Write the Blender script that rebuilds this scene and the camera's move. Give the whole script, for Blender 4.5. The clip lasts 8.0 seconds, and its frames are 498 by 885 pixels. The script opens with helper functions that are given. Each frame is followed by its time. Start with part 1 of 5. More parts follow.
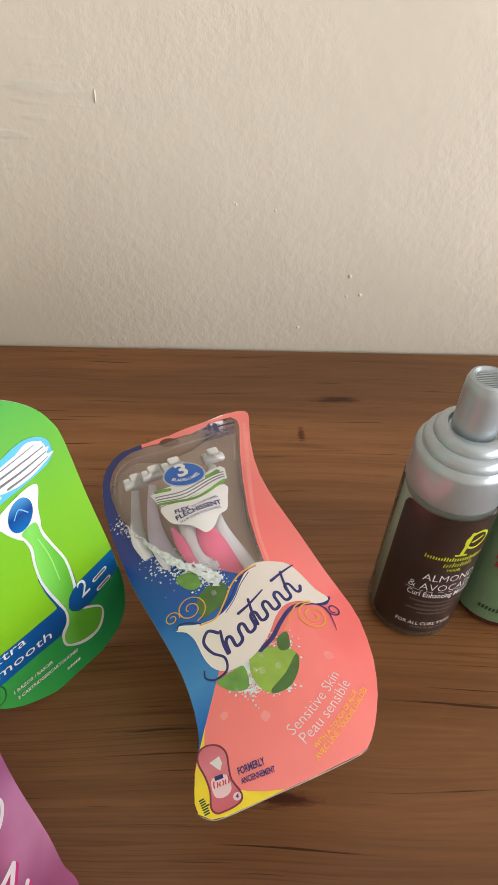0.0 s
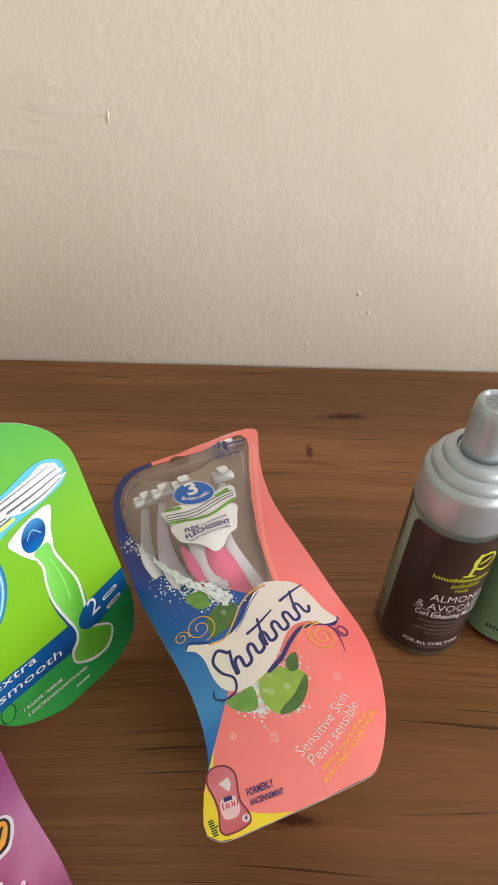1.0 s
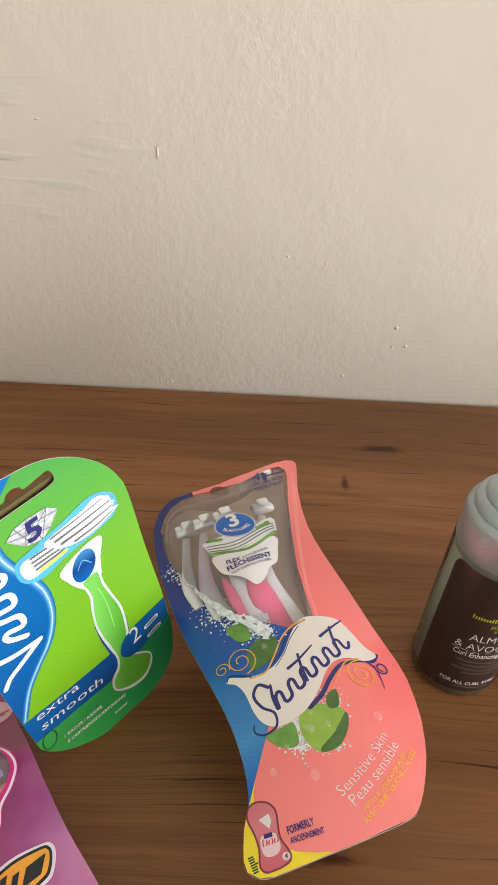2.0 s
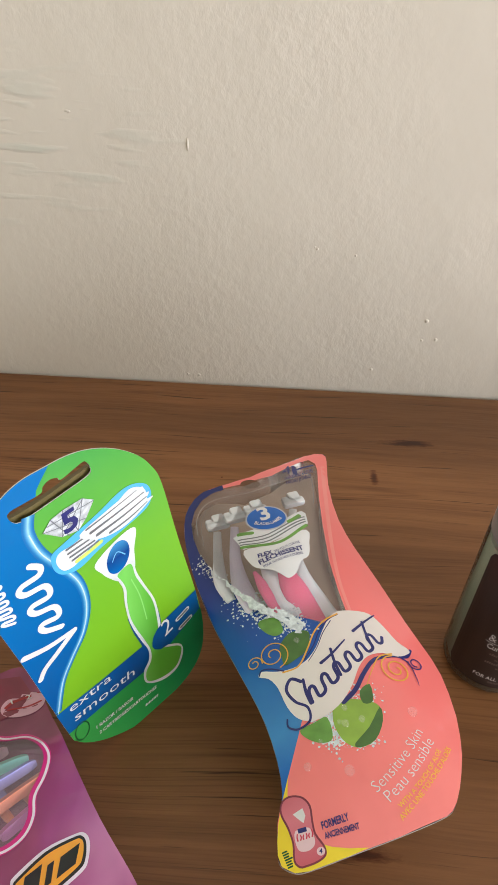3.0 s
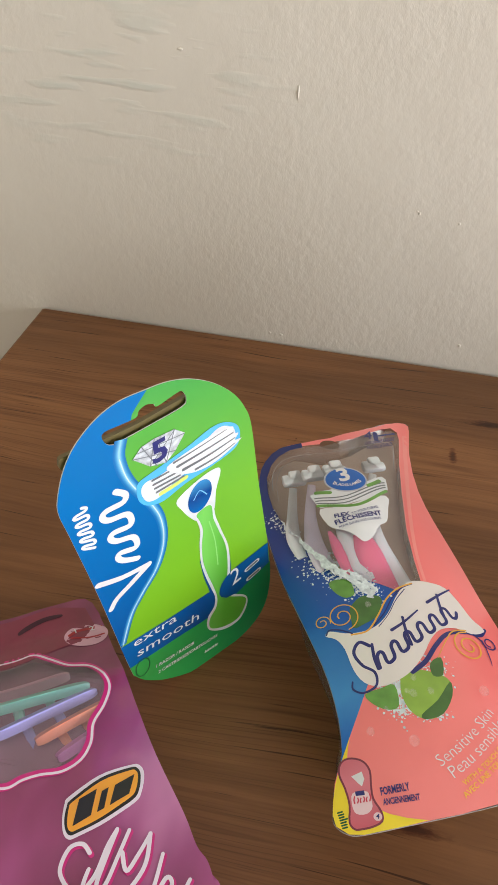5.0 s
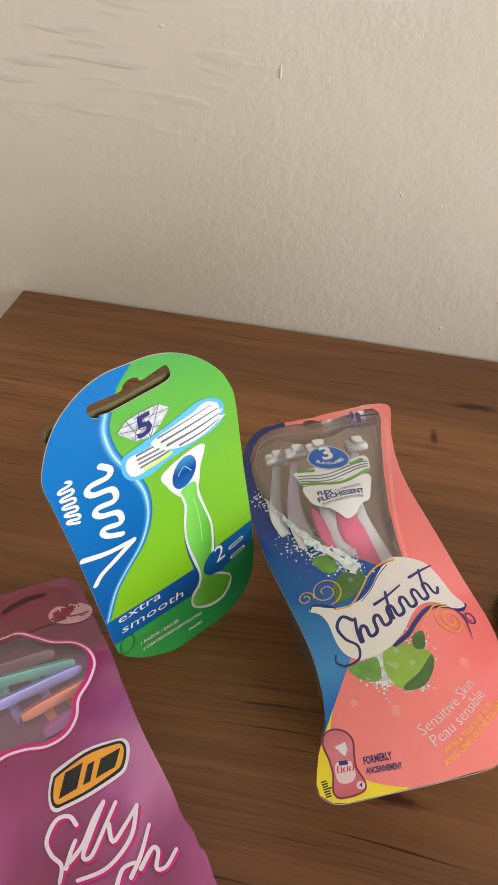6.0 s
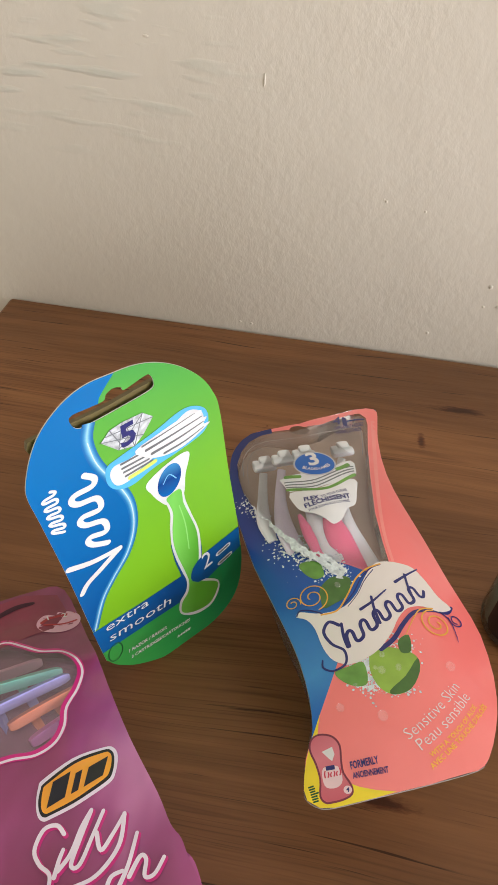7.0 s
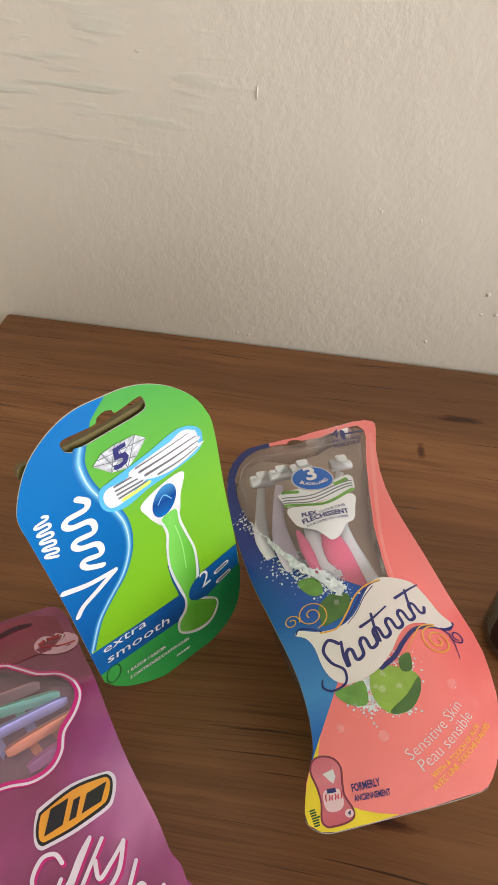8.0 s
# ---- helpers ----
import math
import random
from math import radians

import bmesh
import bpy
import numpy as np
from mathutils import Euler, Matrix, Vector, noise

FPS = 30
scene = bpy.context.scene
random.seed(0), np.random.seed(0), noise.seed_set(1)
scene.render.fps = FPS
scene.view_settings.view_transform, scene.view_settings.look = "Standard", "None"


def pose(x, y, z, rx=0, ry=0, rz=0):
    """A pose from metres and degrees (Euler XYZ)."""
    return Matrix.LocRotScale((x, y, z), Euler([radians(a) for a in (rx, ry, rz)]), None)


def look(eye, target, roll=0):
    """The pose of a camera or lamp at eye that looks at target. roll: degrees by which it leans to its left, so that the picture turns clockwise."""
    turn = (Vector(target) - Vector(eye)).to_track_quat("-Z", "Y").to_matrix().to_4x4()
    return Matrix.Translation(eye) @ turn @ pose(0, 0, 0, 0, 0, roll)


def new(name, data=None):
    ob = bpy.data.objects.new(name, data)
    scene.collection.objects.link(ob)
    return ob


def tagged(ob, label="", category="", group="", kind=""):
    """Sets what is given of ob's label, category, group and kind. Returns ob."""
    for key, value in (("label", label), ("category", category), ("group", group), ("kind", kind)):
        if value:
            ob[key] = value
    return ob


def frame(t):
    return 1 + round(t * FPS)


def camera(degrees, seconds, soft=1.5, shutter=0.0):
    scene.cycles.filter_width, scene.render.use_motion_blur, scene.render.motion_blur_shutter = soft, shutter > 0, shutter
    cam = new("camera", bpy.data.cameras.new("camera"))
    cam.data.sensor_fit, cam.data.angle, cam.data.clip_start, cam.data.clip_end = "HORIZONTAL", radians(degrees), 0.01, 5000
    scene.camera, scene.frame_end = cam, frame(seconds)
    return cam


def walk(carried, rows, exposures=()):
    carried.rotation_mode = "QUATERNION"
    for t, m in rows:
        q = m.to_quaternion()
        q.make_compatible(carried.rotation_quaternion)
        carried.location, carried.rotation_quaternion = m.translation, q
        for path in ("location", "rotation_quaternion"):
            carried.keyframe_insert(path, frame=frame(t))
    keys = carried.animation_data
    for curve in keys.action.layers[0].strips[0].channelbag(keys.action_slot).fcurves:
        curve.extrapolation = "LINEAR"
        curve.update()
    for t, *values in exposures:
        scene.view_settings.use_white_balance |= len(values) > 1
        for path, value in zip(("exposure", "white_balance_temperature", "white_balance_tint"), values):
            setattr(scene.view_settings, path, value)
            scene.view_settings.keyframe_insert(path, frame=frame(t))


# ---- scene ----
from mathutils import geometry
from mathutils.geometry import tessellate_polygon

cam = camera(38.5, 8.0)
PATH = [
    (0, (0.052, -0.437, 1.031), (0.121, 1.088, -0.261), 2.6),
    (0.5, (0.05, -0.436, 1.035), (0.114, 1.098, -0.247), 2.8),
    (1, (0.05, -0.436, 1.036), (0.103, 1.106, -0.237), 2.6),
    (1.5, (0.05, -0.434, 1.035), (0.103, 1.108, -0.237), 2.9),
    (1.6, (0.048, -0.4344, 1.0366), (0.126, 1.115, -0.235), 3.8),
    (1.7, (0.046, -0.4348, 1.0382), (0.134, 1.121, -0.247), 4.1),
    (1.8, (0.044, -0.4352, 1.0398), (0.109, 1.128, -0.232), 4.0),
    (1.9, (0.042, -0.4356, 1.0414), (0.070, 1.134, -0.226), 3.3),
    (2, (0.04, -0.436, 1.043), (0.032, 1.141, -0.187), 2.8),
    (2.2, (0.036, -0.437, 1.044), (-0.004, 1.129, -0.199), 2.7),
    (3.3, (0.035, -0.435, 1.04), (-0.032, 1.133, -0.2), 1.7),
    (3.5, (0.036, -0.435, 1.04), (-0.018, 1.135, -0.197), 1.9),
    (3.6, (0.037, -0.435, 1.041), (-0.025, 1.116, -0.22), 1.6),
    (3.7, (0.032, -0.435, 1.038), (-0.054, 1.098, -0.243), 2.9),
    (3.8, (0.027, -0.436, 1.034), (-0.114, 1.078, -0.266), 4.0),
    (3.9, (0.022, -0.437, 1.03), (-0.142, 1.075, -0.271), 5.2),
    (4, (0.021, -0.437, 1.028), (-0.147, 1.079, -0.266), 5.6),
    (4.5, (0.027, -0.432, 1.028), (-0.152, 1.083, -0.266), 4.3),
    (4.7, (0.023, -0.434, 1.028), (-0.193, 1.076, -0.266), 4.1),
    (6, (0.023, -0.441, 1.025), (-0.131, 1.054, -0.295), 5.5),
    (6.5, (0.025, -0.44, 1.026), (-0.116, 1.062, -0.287), 5.2),
    (7, (0.026, -0.441, 1.027), (-0.112, 1.065, -0.283), 5.3),
    (7.2, (0.0278, -0.4406, 1.0305), (-0.112, 1.07, -0.274), 4.7),
    (7.5, (0.032, -0.438, 1.029), (-0.084, 1.072, -0.277), 4.2),
    (7.8, (0.0295, -0.4379, 1.0318), (-0.110, 1.07, -0.238), 4.1),
    (8, (0.028, -0.436, 1.029), (-0.121, 1.078, -0.269), 4.1),
]
walk(cam, [(t, look(eye, target, roll)) for t, eye, target, roll in PATH],
     exposures=[(0, 0.0, 6500, 10), (2.2, 0.0, 6500, 10), (3.3, -0.08, 6250, 8), (4.7, -0.1, 6250, 8), (5.8, -0.1, 6500, 10), (8, -0.1, 6500, 10)])

# ---------------------------------------------------------------- light
TOP = 0.75          # height of the wooden top
world = bpy.data.worlds.new("world")
scene.world = world
world.use_nodes = True
sky = world.node_tree.nodes.new("ShaderNodeTexSky")
sky.sky_type = "NISHITA"
sky.sun_disc = False
sky.sun_elevation, sky.sun_rotation = radians(40), radians(100)
world.node_tree.nodes["Background"].inputs[1].default_value = 0.12
world.node_tree.links.new(sky.outputs[0], world.node_tree.nodes["Background"].inputs[0])


def window_light(name, m, w, h, power, colour):
    data = bpy.data.lights.new(name, "AREA")
    data.shape, data.size, data.size_y, data.energy, data.color = "RECTANGLE", w, h, power, colour
    ob = new(name, data)
    ob.matrix_world = m
    return ob


WINDOW = (-3.05, -0.25, 0.06, 1.62)      # assumed, unseen window in the east wall, low so the north wall darkens downwards: y from, y to, z from, z to
EAST = 2.4                             # where the east wall stands
window_light("window_daylight", look((EAST - 0.01, -1.65, 0.84), (EAST - 1, -1.65, 0.84)), 2.75, 1.52, 98, (0.972, 0.968, 1.035))


# ---------------------------------------------------------------- materials
class Nodes:
    """A short way to wire a material."""

    def __init__(self, name):
        self.mat = bpy.data.materials.new(name)
        self.mat.use_nodes = True
        self.tree = self.mat.node_tree
        self.bsdf = self.tree.nodes["Principled BSDF"]
        self.out = self.tree.nodes["Material Output"]

    def add(self, kind, **values):
        node = self.tree.nodes.new(kind)
        for key, value in values.items():
            node.inputs[key.replace("_", " ")].default_value = value
        return node

    def link(self, a, b):
        self.tree.links.new(a, b)

    def noise(self, scale, detail=3.0, vector=None, rough=0.5):
        n = self.add("ShaderNodeTexNoise", Scale=scale, Detail=detail, Roughness=rough)
        self.link(vector or self.coords(), n.inputs["Vector"])
        return n.outputs["Fac"]

    def coords(self, stretch=None, turn=(0, 0, 0)):
        c = self.add("ShaderNodeTexCoord").outputs["Object"]
        if stretch:
            m = self.add("ShaderNodeMapping", Scale=stretch, Rotation=turn)
            self.link(c, m.inputs["Vector"])
            c = m.outputs["Vector"]
        return c

    def ramp(self, fac, stops):
        r = self.add("ShaderNodeValToRGB")
        e = r.color_ramp.elements
        while len(e) < len(stops):
            e.new(0.5)
        for item, (p, c) in zip(e, stops):
            item.position, item.color = p, (*c, 1)
        self.link(fac, r.inputs["Fac"])
        return r.outputs["Color"]

    def bump(self, fac, strength, distance, below=None):
        b = self.add("ShaderNodeBump", Strength=strength, Distance=distance)
        self.link(fac, b.inputs["Height"])
        if below:
            self.link(below, b.inputs["Normal"])
        return b.outputs["Normal"]

    def mix(self, fac, a, b, kind="MIX"):
        m = self.tree.nodes.new("ShaderNodeMix")
        m.data_type, m.blend_type = "RGBA", kind
        for sock, value in ((m.inputs["Factor"], fac), (m.inputs["A"], a), (m.inputs["B"], b)):
            if isinstance(value, (int, float)):
                sock.default_value = value
            elif isinstance(value, tuple):
                sock.default_value = (*value, 1)
            else:
                self.link(value, sock)
        return m.outputs["Result"]


def srgb(r, g, b):
    """A linear colour from one given in 0 to 255."""
    return tuple((c / 255 / 12.92) if c < 10 else ((c / 255 + 0.055) / 1.055) ** 2.4 for c in (r, g, b))


def plain(name, colour, rough=0.4, metal=0.0, grain=0.06, scale=60, coat=0.0, bump=0.0):
    """A surface of one colour with a slight mottling and relief."""
    n = Nodes(name)
    f = n.noise(scale)
    dark = tuple(c * (1 - grain) for c in colour)
    light = tuple(min(1, c * (1 + grain)) for c in colour)
    n.link(n.ramp(f, [(0.3, dark), (0.7, light)]), n.bsdf.inputs["Base Color"])
    n.bsdf.inputs["Roughness"].default_value = rough
    n.bsdf.inputs["Metallic"].default_value = metal
    n.bsdf.inputs["Coat Weight"].default_value = coat
    if bump:
        n.link(n.bump(n.noise(scale * 3), bump, 0.0005), n.bsdf.inputs["Normal"])
    return n.mat


def faded(name, start, end, stops, rough=0.35, coat=0.3, bump=0.0, noise_mix=0.1):
    """Print that runs from colour to colour between two places of the thing, in metres."""
    n = Nodes(name)
    a, b = Vector(start), Vector(end)
    d = b - a
    dot = n.tree.nodes.new("ShaderNodeVectorMath")
    dot.operation = "DOT_PRODUCT"
    n.link(n.coords(), dot.inputs[0])
    dot.inputs[1].default_value = d / d.length_squared
    add = n.tree.nodes.new("ShaderNodeMath")
    add.operation = "SUBTRACT"
    n.link(dot.outputs["Value"], add.inputs[0])
    add.inputs[1].default_value = a.dot(d) / d.length_squared
    wob = n.tree.nodes.new("ShaderNodeMath")
    wob.operation = "MULTIPLY_ADD"
    n.link(n.noise(45), wob.inputs[0])
    wob.inputs[1].default_value = noise_mix
    n.link(add.outputs[0], wob.inputs[2])
    n.link(n.ramp(wob.outputs[0], stops), n.bsdf.inputs["Base Color"])
    n.bsdf.inputs["Roughness"].default_value = rough
    n.bsdf.inputs["Coat Weight"].default_value = coat
    n.bsdf.inputs["Coat Roughness"].default_value = 0.15
    if bump:
        n.link(n.bump(n.noise(42, 2), bump, 0.003), n.bsdf.inputs["Normal"])
    return n.mat


SMEAR = (-0.136, 0.913)     # where the wall was smoothed over
KNOTS = [(0.0995, -0.0962, 0.0035, 0.0095), (0.1245, -0.0600, 0.024, 0.0055), (0.0764, -0.3172, 0.022, 0.0040), (0.0053, -0.1048, 0.0012, 0.0012), (0.0644, -0.0978, 0.0013, 0.0010)]


def wall_paint():
    n = Nodes("cream_wall_paint")
    big = n.noise(2.2, 4)
    paint = n.ramp(big, [(0.3, srgb(205, 198, 182)), (0.7, srgb(214, 206, 192))])
    n.bsdf.inputs["Roughness"].default_value = 0.5
    # patches of roller texture between smoother places
    patch = n.tree.nodes.new("ShaderNodeMath")
    patch.operation = "MULTIPLY"
    n.link(n.ramp(n.noise(4.5, 3), [(0.38, (0.12, 0.12, 0.12)), (0.62, (1, 1, 1))]), patch.inputs[0])
    n.link(n.noise(170, 4, n.coords((1, 1, 0.9)), 0.6), patch.inputs[1])
    low = n.bump(n.noise(26, 2), 0.18, 0.006)
    mid = n.bump(patch.outputs[0], 0.4, 0.0022, low)
    # a patch of flat trowel smears
    m = n.add("ShaderNodeMapping", Location=(-SMEAR[0] / 0.13, 0, -SMEAR[1] / 0.06), Scale=(1 / 0.13, 0, 1 / 0.06))
    n.link(n.add("ShaderNodeTexCoord").outputs["Object"], m.inputs["Vector"])
    far = n.tree.nodes.new("ShaderNodeVectorMath")
    far.operation = "LENGTH"
    n.link(m.outputs["Vector"], far.inputs[0])
    smear = n.tree.nodes.new("ShaderNodeMath")
    smear.operation = "MULTIPLY"
    n.link(n.ramp(far.outputs["Value"], [(0.25, (1, 1, 1)), (1.0, (0, 0, 0))]), smear.inputs[0])
    n.link(n.ramp(n.noise(24, 4, n.coords((1, 1, 6), (0, 0.12, 0)), 0.3), [(0.54, (0, 0, 0)), (0.66, (1, 1, 1))]), smear.inputs[1])
    n.link(n.bump(smear.outputs[0], 0.5, 0.0013, mid), n.bsdf.inputs["Normal"])
    n.link(n.mix(smear.outputs[0], paint, srgb(199, 197, 183)), n.bsdf.inputs["Base Color"])
    return n.mat


def wood():
    n = Nodes("brown_stained_pine")
    base = n.coords()
    # the grain runs along x and wanders a little
    sway = n.noise(5.0, 2, n.coords((0.6, 1.6, 1.6)), 0.5)
    bend = n.tree.nodes.new("ShaderNodeVectorMath")
    bend.operation = "MULTIPLY_ADD"
    shift = n.add("ShaderNodeCombineXYZ")
    n.link(sway, shift.inputs["Y"])
    n.link(shift.outputs[0], bend.inputs[0])
    bend.inputs[1].default_value = (0, 0.035, 0)
    n.link(base, bend.inputs[2])

    def along(sx, sy):
        m = n.add("ShaderNodeMapping", Scale=(sx, sy, sy))
        n.link(bend.outputs[0], m.inputs["Vector"])
        return m.outputs["Vector"]

    white = (1, 1, 1)
    tone = n.noise(4.0, 3, along(0.5, 2.2), 0.5)
    col = n.ramp(tone, [(0.3, srgb(112, 76, 46)), (0.5, srgb(134, 91, 55)), (0.72, srgb(160, 110, 68))])
    streak = n.noise(10, 4, along(0.3, 8), 0.6)
    col = n.mix(0.4, col, n.ramp(streak, [(0.36, srgb(182, 170, 160)), (0.56, white)]), "MULTIPLY")
    # year rings: thin dark lines that come and go
    ring = n.noise(5, 2, along(0.16, 13), 0.45)
    fade = n.ramp(n.noise(9, 2, along(0.7, 2)), [(0.42, (0, 0, 0)), (0.6, white)])
    stops = [(0.0, white)]
    for k, level in enumerate((0.30, 0.36, 0.405, 0.45, 0.50, 0.545, 0.60, 0.66)):
        dark = (150, 118, 96) if k % 2 else (128, 94, 74)
        stops += [(level - 0.007, white), (level, srgb(*dark)), (level + 0.009, white)]
    lines = n.ramp(ring, stops)
    col = n.mix(fade, col, n.mix(0.42, col, lines, "MULTIPLY"))
    # pores: short dark dashes
    pore = n.noise(55, 3, along(0.16, 8), 0.55)
    col = n.mix(0.8, col, n.ramp(pore, [(0.31, srgb(84, 60, 46)), (0.365, white)]), "MULTIPLY")
    fine = n.noise(90, 4, along(0.4, 9), 0.6)
    col = n.mix(0.22, col, n.ramp(fine, [(0.32, srgb(160, 148, 138)), (0.6, white)]), "MULTIPLY")
    # knots and dark flecks
    for x, y, w, d in KNOTS:
        m = n.add("ShaderNodeMapping", Location=(-x / w / 2, -y / d / 2, 0), Scale=(0.5 / w, 0.5 / d, 0))
        n.link(base, m.inputs["Vector"])
        far = n.tree.nodes.new("ShaderNodeVectorMath")
        far.operation = "LENGTH"
        n.link(m.outputs["Vector"], far.inputs[0])
        rough = n.tree.nodes.new("ShaderNodeMath")
        rough.operation = "MULTIPLY_ADD"
        n.link(n.noise(220, 4, n.coords((0.3, 1.3, 1)), 0.65), rough.inputs[0])
        rough.inputs[1].default_value = 0.9
        n.link(far.outputs["Value"], rough.inputs[2])
        spot = n.ramp(rough.outputs[0], [(0.56, srgb(108, 72, 58)), (0.66, srgb(160, 118, 98)), (0.86, white)])
        col = n.mix(0.85, col, spot, "MULTIPLY")
    n.link(col, n.bsdf.inputs["Base Color"])
    n.link(n.ramp(fine, [(0.3, (0.5, 0.5, 0.5)), (0.7, (0.36, 0.36, 0.36))]), n.bsdf.inputs["Roughness"])
    n.bsdf.inputs["Coat Weight"].default_value = 0.03
    n.bsdf.inputs["Specular IOR Level"].default_value = 0.3
    n.bsdf.inputs["Coat Roughness"].default_value = 0.3
    both = n.bump(pore, 0.2, 0.0003)
    n.link(n.bump(fine, 0.10, 0.0005, both), n.bsdf.inputs["Normal"])
    return n.mat


PAINT = wall_paint()
WOOD = wood()
GREY_FLOOR = plain("beige_floor_tile", srgb(196, 188, 174), 0.5, scale=12)
CEIL = plain("white_ceiling_paint", (0.84, 0.84, 0.82), 0.8, scale=20)

# print colours
INK_WHITE = plain("white_ink", (0.80, 0.80, 0.79), 0.35, coat=0.2)
NAVY_INK = plain("navy_ink", srgb(38, 42, 112), 0.35, coat=0.2)
INK_BLACK = plain("black_ink", srgb(28, 24, 26), 0.35, coat=0.2)
GREY_INK = plain("grey_ink", srgb(112, 98, 92), 0.4)
GOLD_INK = plain("gold_ink", srgb(234, 176, 66), 0.35, coat=0.2)
GOLD_TEXT = plain("bright_gold_ink", srgb(255, 196, 70), 0.35, coat=0.2)
LIME_INK = plain("lime_ink", srgb(186, 196, 40), 0.4)
DARK_GREEN_INK = plain("dark_green_ink", srgb(40, 66, 48), 0.4)
RED_PRINT = plain("red_ink", srgb(176, 40, 48), 0.4)
MAGENTA_INK = plain("magenta_ink", srgb(214, 36, 132), 0.3, coat=0.3)
PINK_WHITE = plain("pinkish_white_ink", srgb(240, 226, 240), 0.3, coat=0.3)
SILVER_INK = plain("silver_ink", srgb(196, 200, 208), 0.3, 0.3)

LIME_PRINT = faded("lime_print", (0.02, 0.165, 0), (0.01, 0.05, 0), [(0.0, srgb(36, 146, 70)), (0.3, srgb(88, 172, 58)), (0.6, srgb(114, 184, 34)), (1.0, srgb(124, 188, 24))], 0.45, 0.12)
FOOT_GREEN = faded("foot_green_print", (-0.02, 0.03, 0), (0.045, 0.03, 0), [(0.0, srgb(64, 168, 74)), (0.5, srgb(44, 160, 76)), (1.0, srgb(20, 134, 76))], 0.45, 0.12)
BLUE_PRINT = faded("blue_print", (-0.04, 0.13, 0), (-0.015, 0.06, 0), [(0.0, srgb(0, 110, 180)), (0.5, srgb(0, 102, 172)), (1.0, srgb(0, 88, 158))], 0.45, 0.12)
NAVY_PRINT = faded("navy_band_print", (-0.02, 0.04, 0), (0.045, 0.045, 0), [(0.0, srgb(0, 96, 166)), (0.5, srgb(4, 72, 134)), (1.0, srgb(6, 90, 150))], 0.45, 0.12)
for m in (BLUE_PRINT, NAVY_PRINT, FOOT_GREEN):
    m.node_tree.nodes["Principled BSDF"].inputs["Specular IOR Level"].default_value = 0.22
PALE_BLUE = plain("pale_blue_print", srgb(110, 190, 236), 0.32, coat=0.3)
GLOW = [plain("glow_print", srgb(*(p + (q - p) * (k / 7) ** 1.4 for p, q in zip((4, 104, 172), (150, 206, 234)))), 0.42, coat=0.1) for k in range(8)]
SKY_WHITE = plain("icy_white_print", srgb(206, 232, 248), 0.32, coat=0.3)
SKY_PRINT = plain("sky_blue_print", srgb(88, 186, 238), 0.3, coat=0.4)
BUTTON_BLUE = faded("button_blue_print", (0, 0.098, 0), (0, 0.115, 0), [(0.0, srgb(10, 110, 190)), (0.5, srgb(6, 66, 140)), (1.0, srgb(70, 160, 220))], 0.25, 0.4)
RAZOR_WHITE = plain("white_plastic", (0.86, 0.87, 0.88), 0.3, coat=0.3)
GRIP_GREEN = faded("grip_green_print", (-0.002, 0, 0), (0.022, 0, 0), [(0.0, srgb(88, 190, 70)), (0.5, srgb(128, 214, 92)), (1.0, srgb(92, 178, 52))], 0.3, 0.3)
GRIP_PALE = plain("pale_grip_print", srgb(150, 224, 120), 0.4)
BLADE_GREY = plain("blade_grey", srgb(128, 132, 136), 0.3, 0.4)
LIME_LIGHT = plain("light_lime_print", srgb(214, 232, 110), 0.35)
GEM_WHITE = plain("gem_print", srgb(196, 202, 206), 0.3, grain=0.4, scale=420)
GEM_GREY = plain("gem_line_print", srgb(120, 126, 132), 0.4)
EMBLEM_GREEN = plain("emblem_green_print", srgb(16, 92, 44), 0.4)
PAPER_EDGE = plain("white_card_edge", (0.72, 0.74, 0.70), 0.6)
FLANGE = plain("olive_clear_plastic", srgb(104, 92, 56), 0.35, coat=0.2)
TRAY_GREEN = plain("green_tray_plastic", srgb(70, 120, 50), 0.4)

# coral film; its lighter and deeper stops paint shading into the colour
CORAL_SHADED = faded("coral_print_shaded", (0.0, 0.11, 0), (0.03, -0.1, 0), [(0.0, srgb(255, 140, 134)), (0.45, srgb(250, 117, 114)), (1.0, srgb(255, 137, 131))], 0.28, 0.6, 0.3)
CORAL_FOLD_SHINE = plain("coral_fold_shine", srgb(255, 146, 136), 0.3, coat=0.5)
CORAL_DEEP = plain("deep_coral_print", srgb(214, 60, 84), 0.3, coat=0.5)
DEEP_BLUE = faded("navy_to_sky_print", (-0.05, 0.06, 0), (-0.005, -0.085, 0), [(0.0, srgb(20, 36, 100)), (0.4, srgb(16, 56, 142)), (0.68, srgb(8, 88, 178)), (0.86, srgb(66, 142, 206)), (1.0, srgb(10, 100, 188))], 0.38, 0.2, 0.05, 0.12)
YELLOW_PRINT = plain("yellow_print", srgb(250, 224, 40), 0.32, coat=0.4)
BANNER_WHITE = faded("banner_print", (-0.02, 0.0, 0), (0.045, 0.03, 0), [(0.0, srgb(240, 232, 226)), (0.7, srgb(234, 224, 216)), (1.0, srgb(226, 210, 200))], 0.32, 0.4)
LEAF_GREEN = plain("aloe_leaf_print", srgb(108, 160, 70), 0.3, grain=0.2, scale=160, coat=0.3)
LEAF_LIGHT = plain("aloe_flesh_print", srgb(146, 182, 70), 0.3, grain=0.15, scale=120, coat=0.3)
LEAF_DARK = plain("dark_aloe_print", srgb(74, 116, 52), 0.3, grain=0.2, scale=160, coat=0.3)
SPLASH_WHITE = plain("splash_print", srgb(222, 230, 236), 0.3, grain=0.25, scale=600)
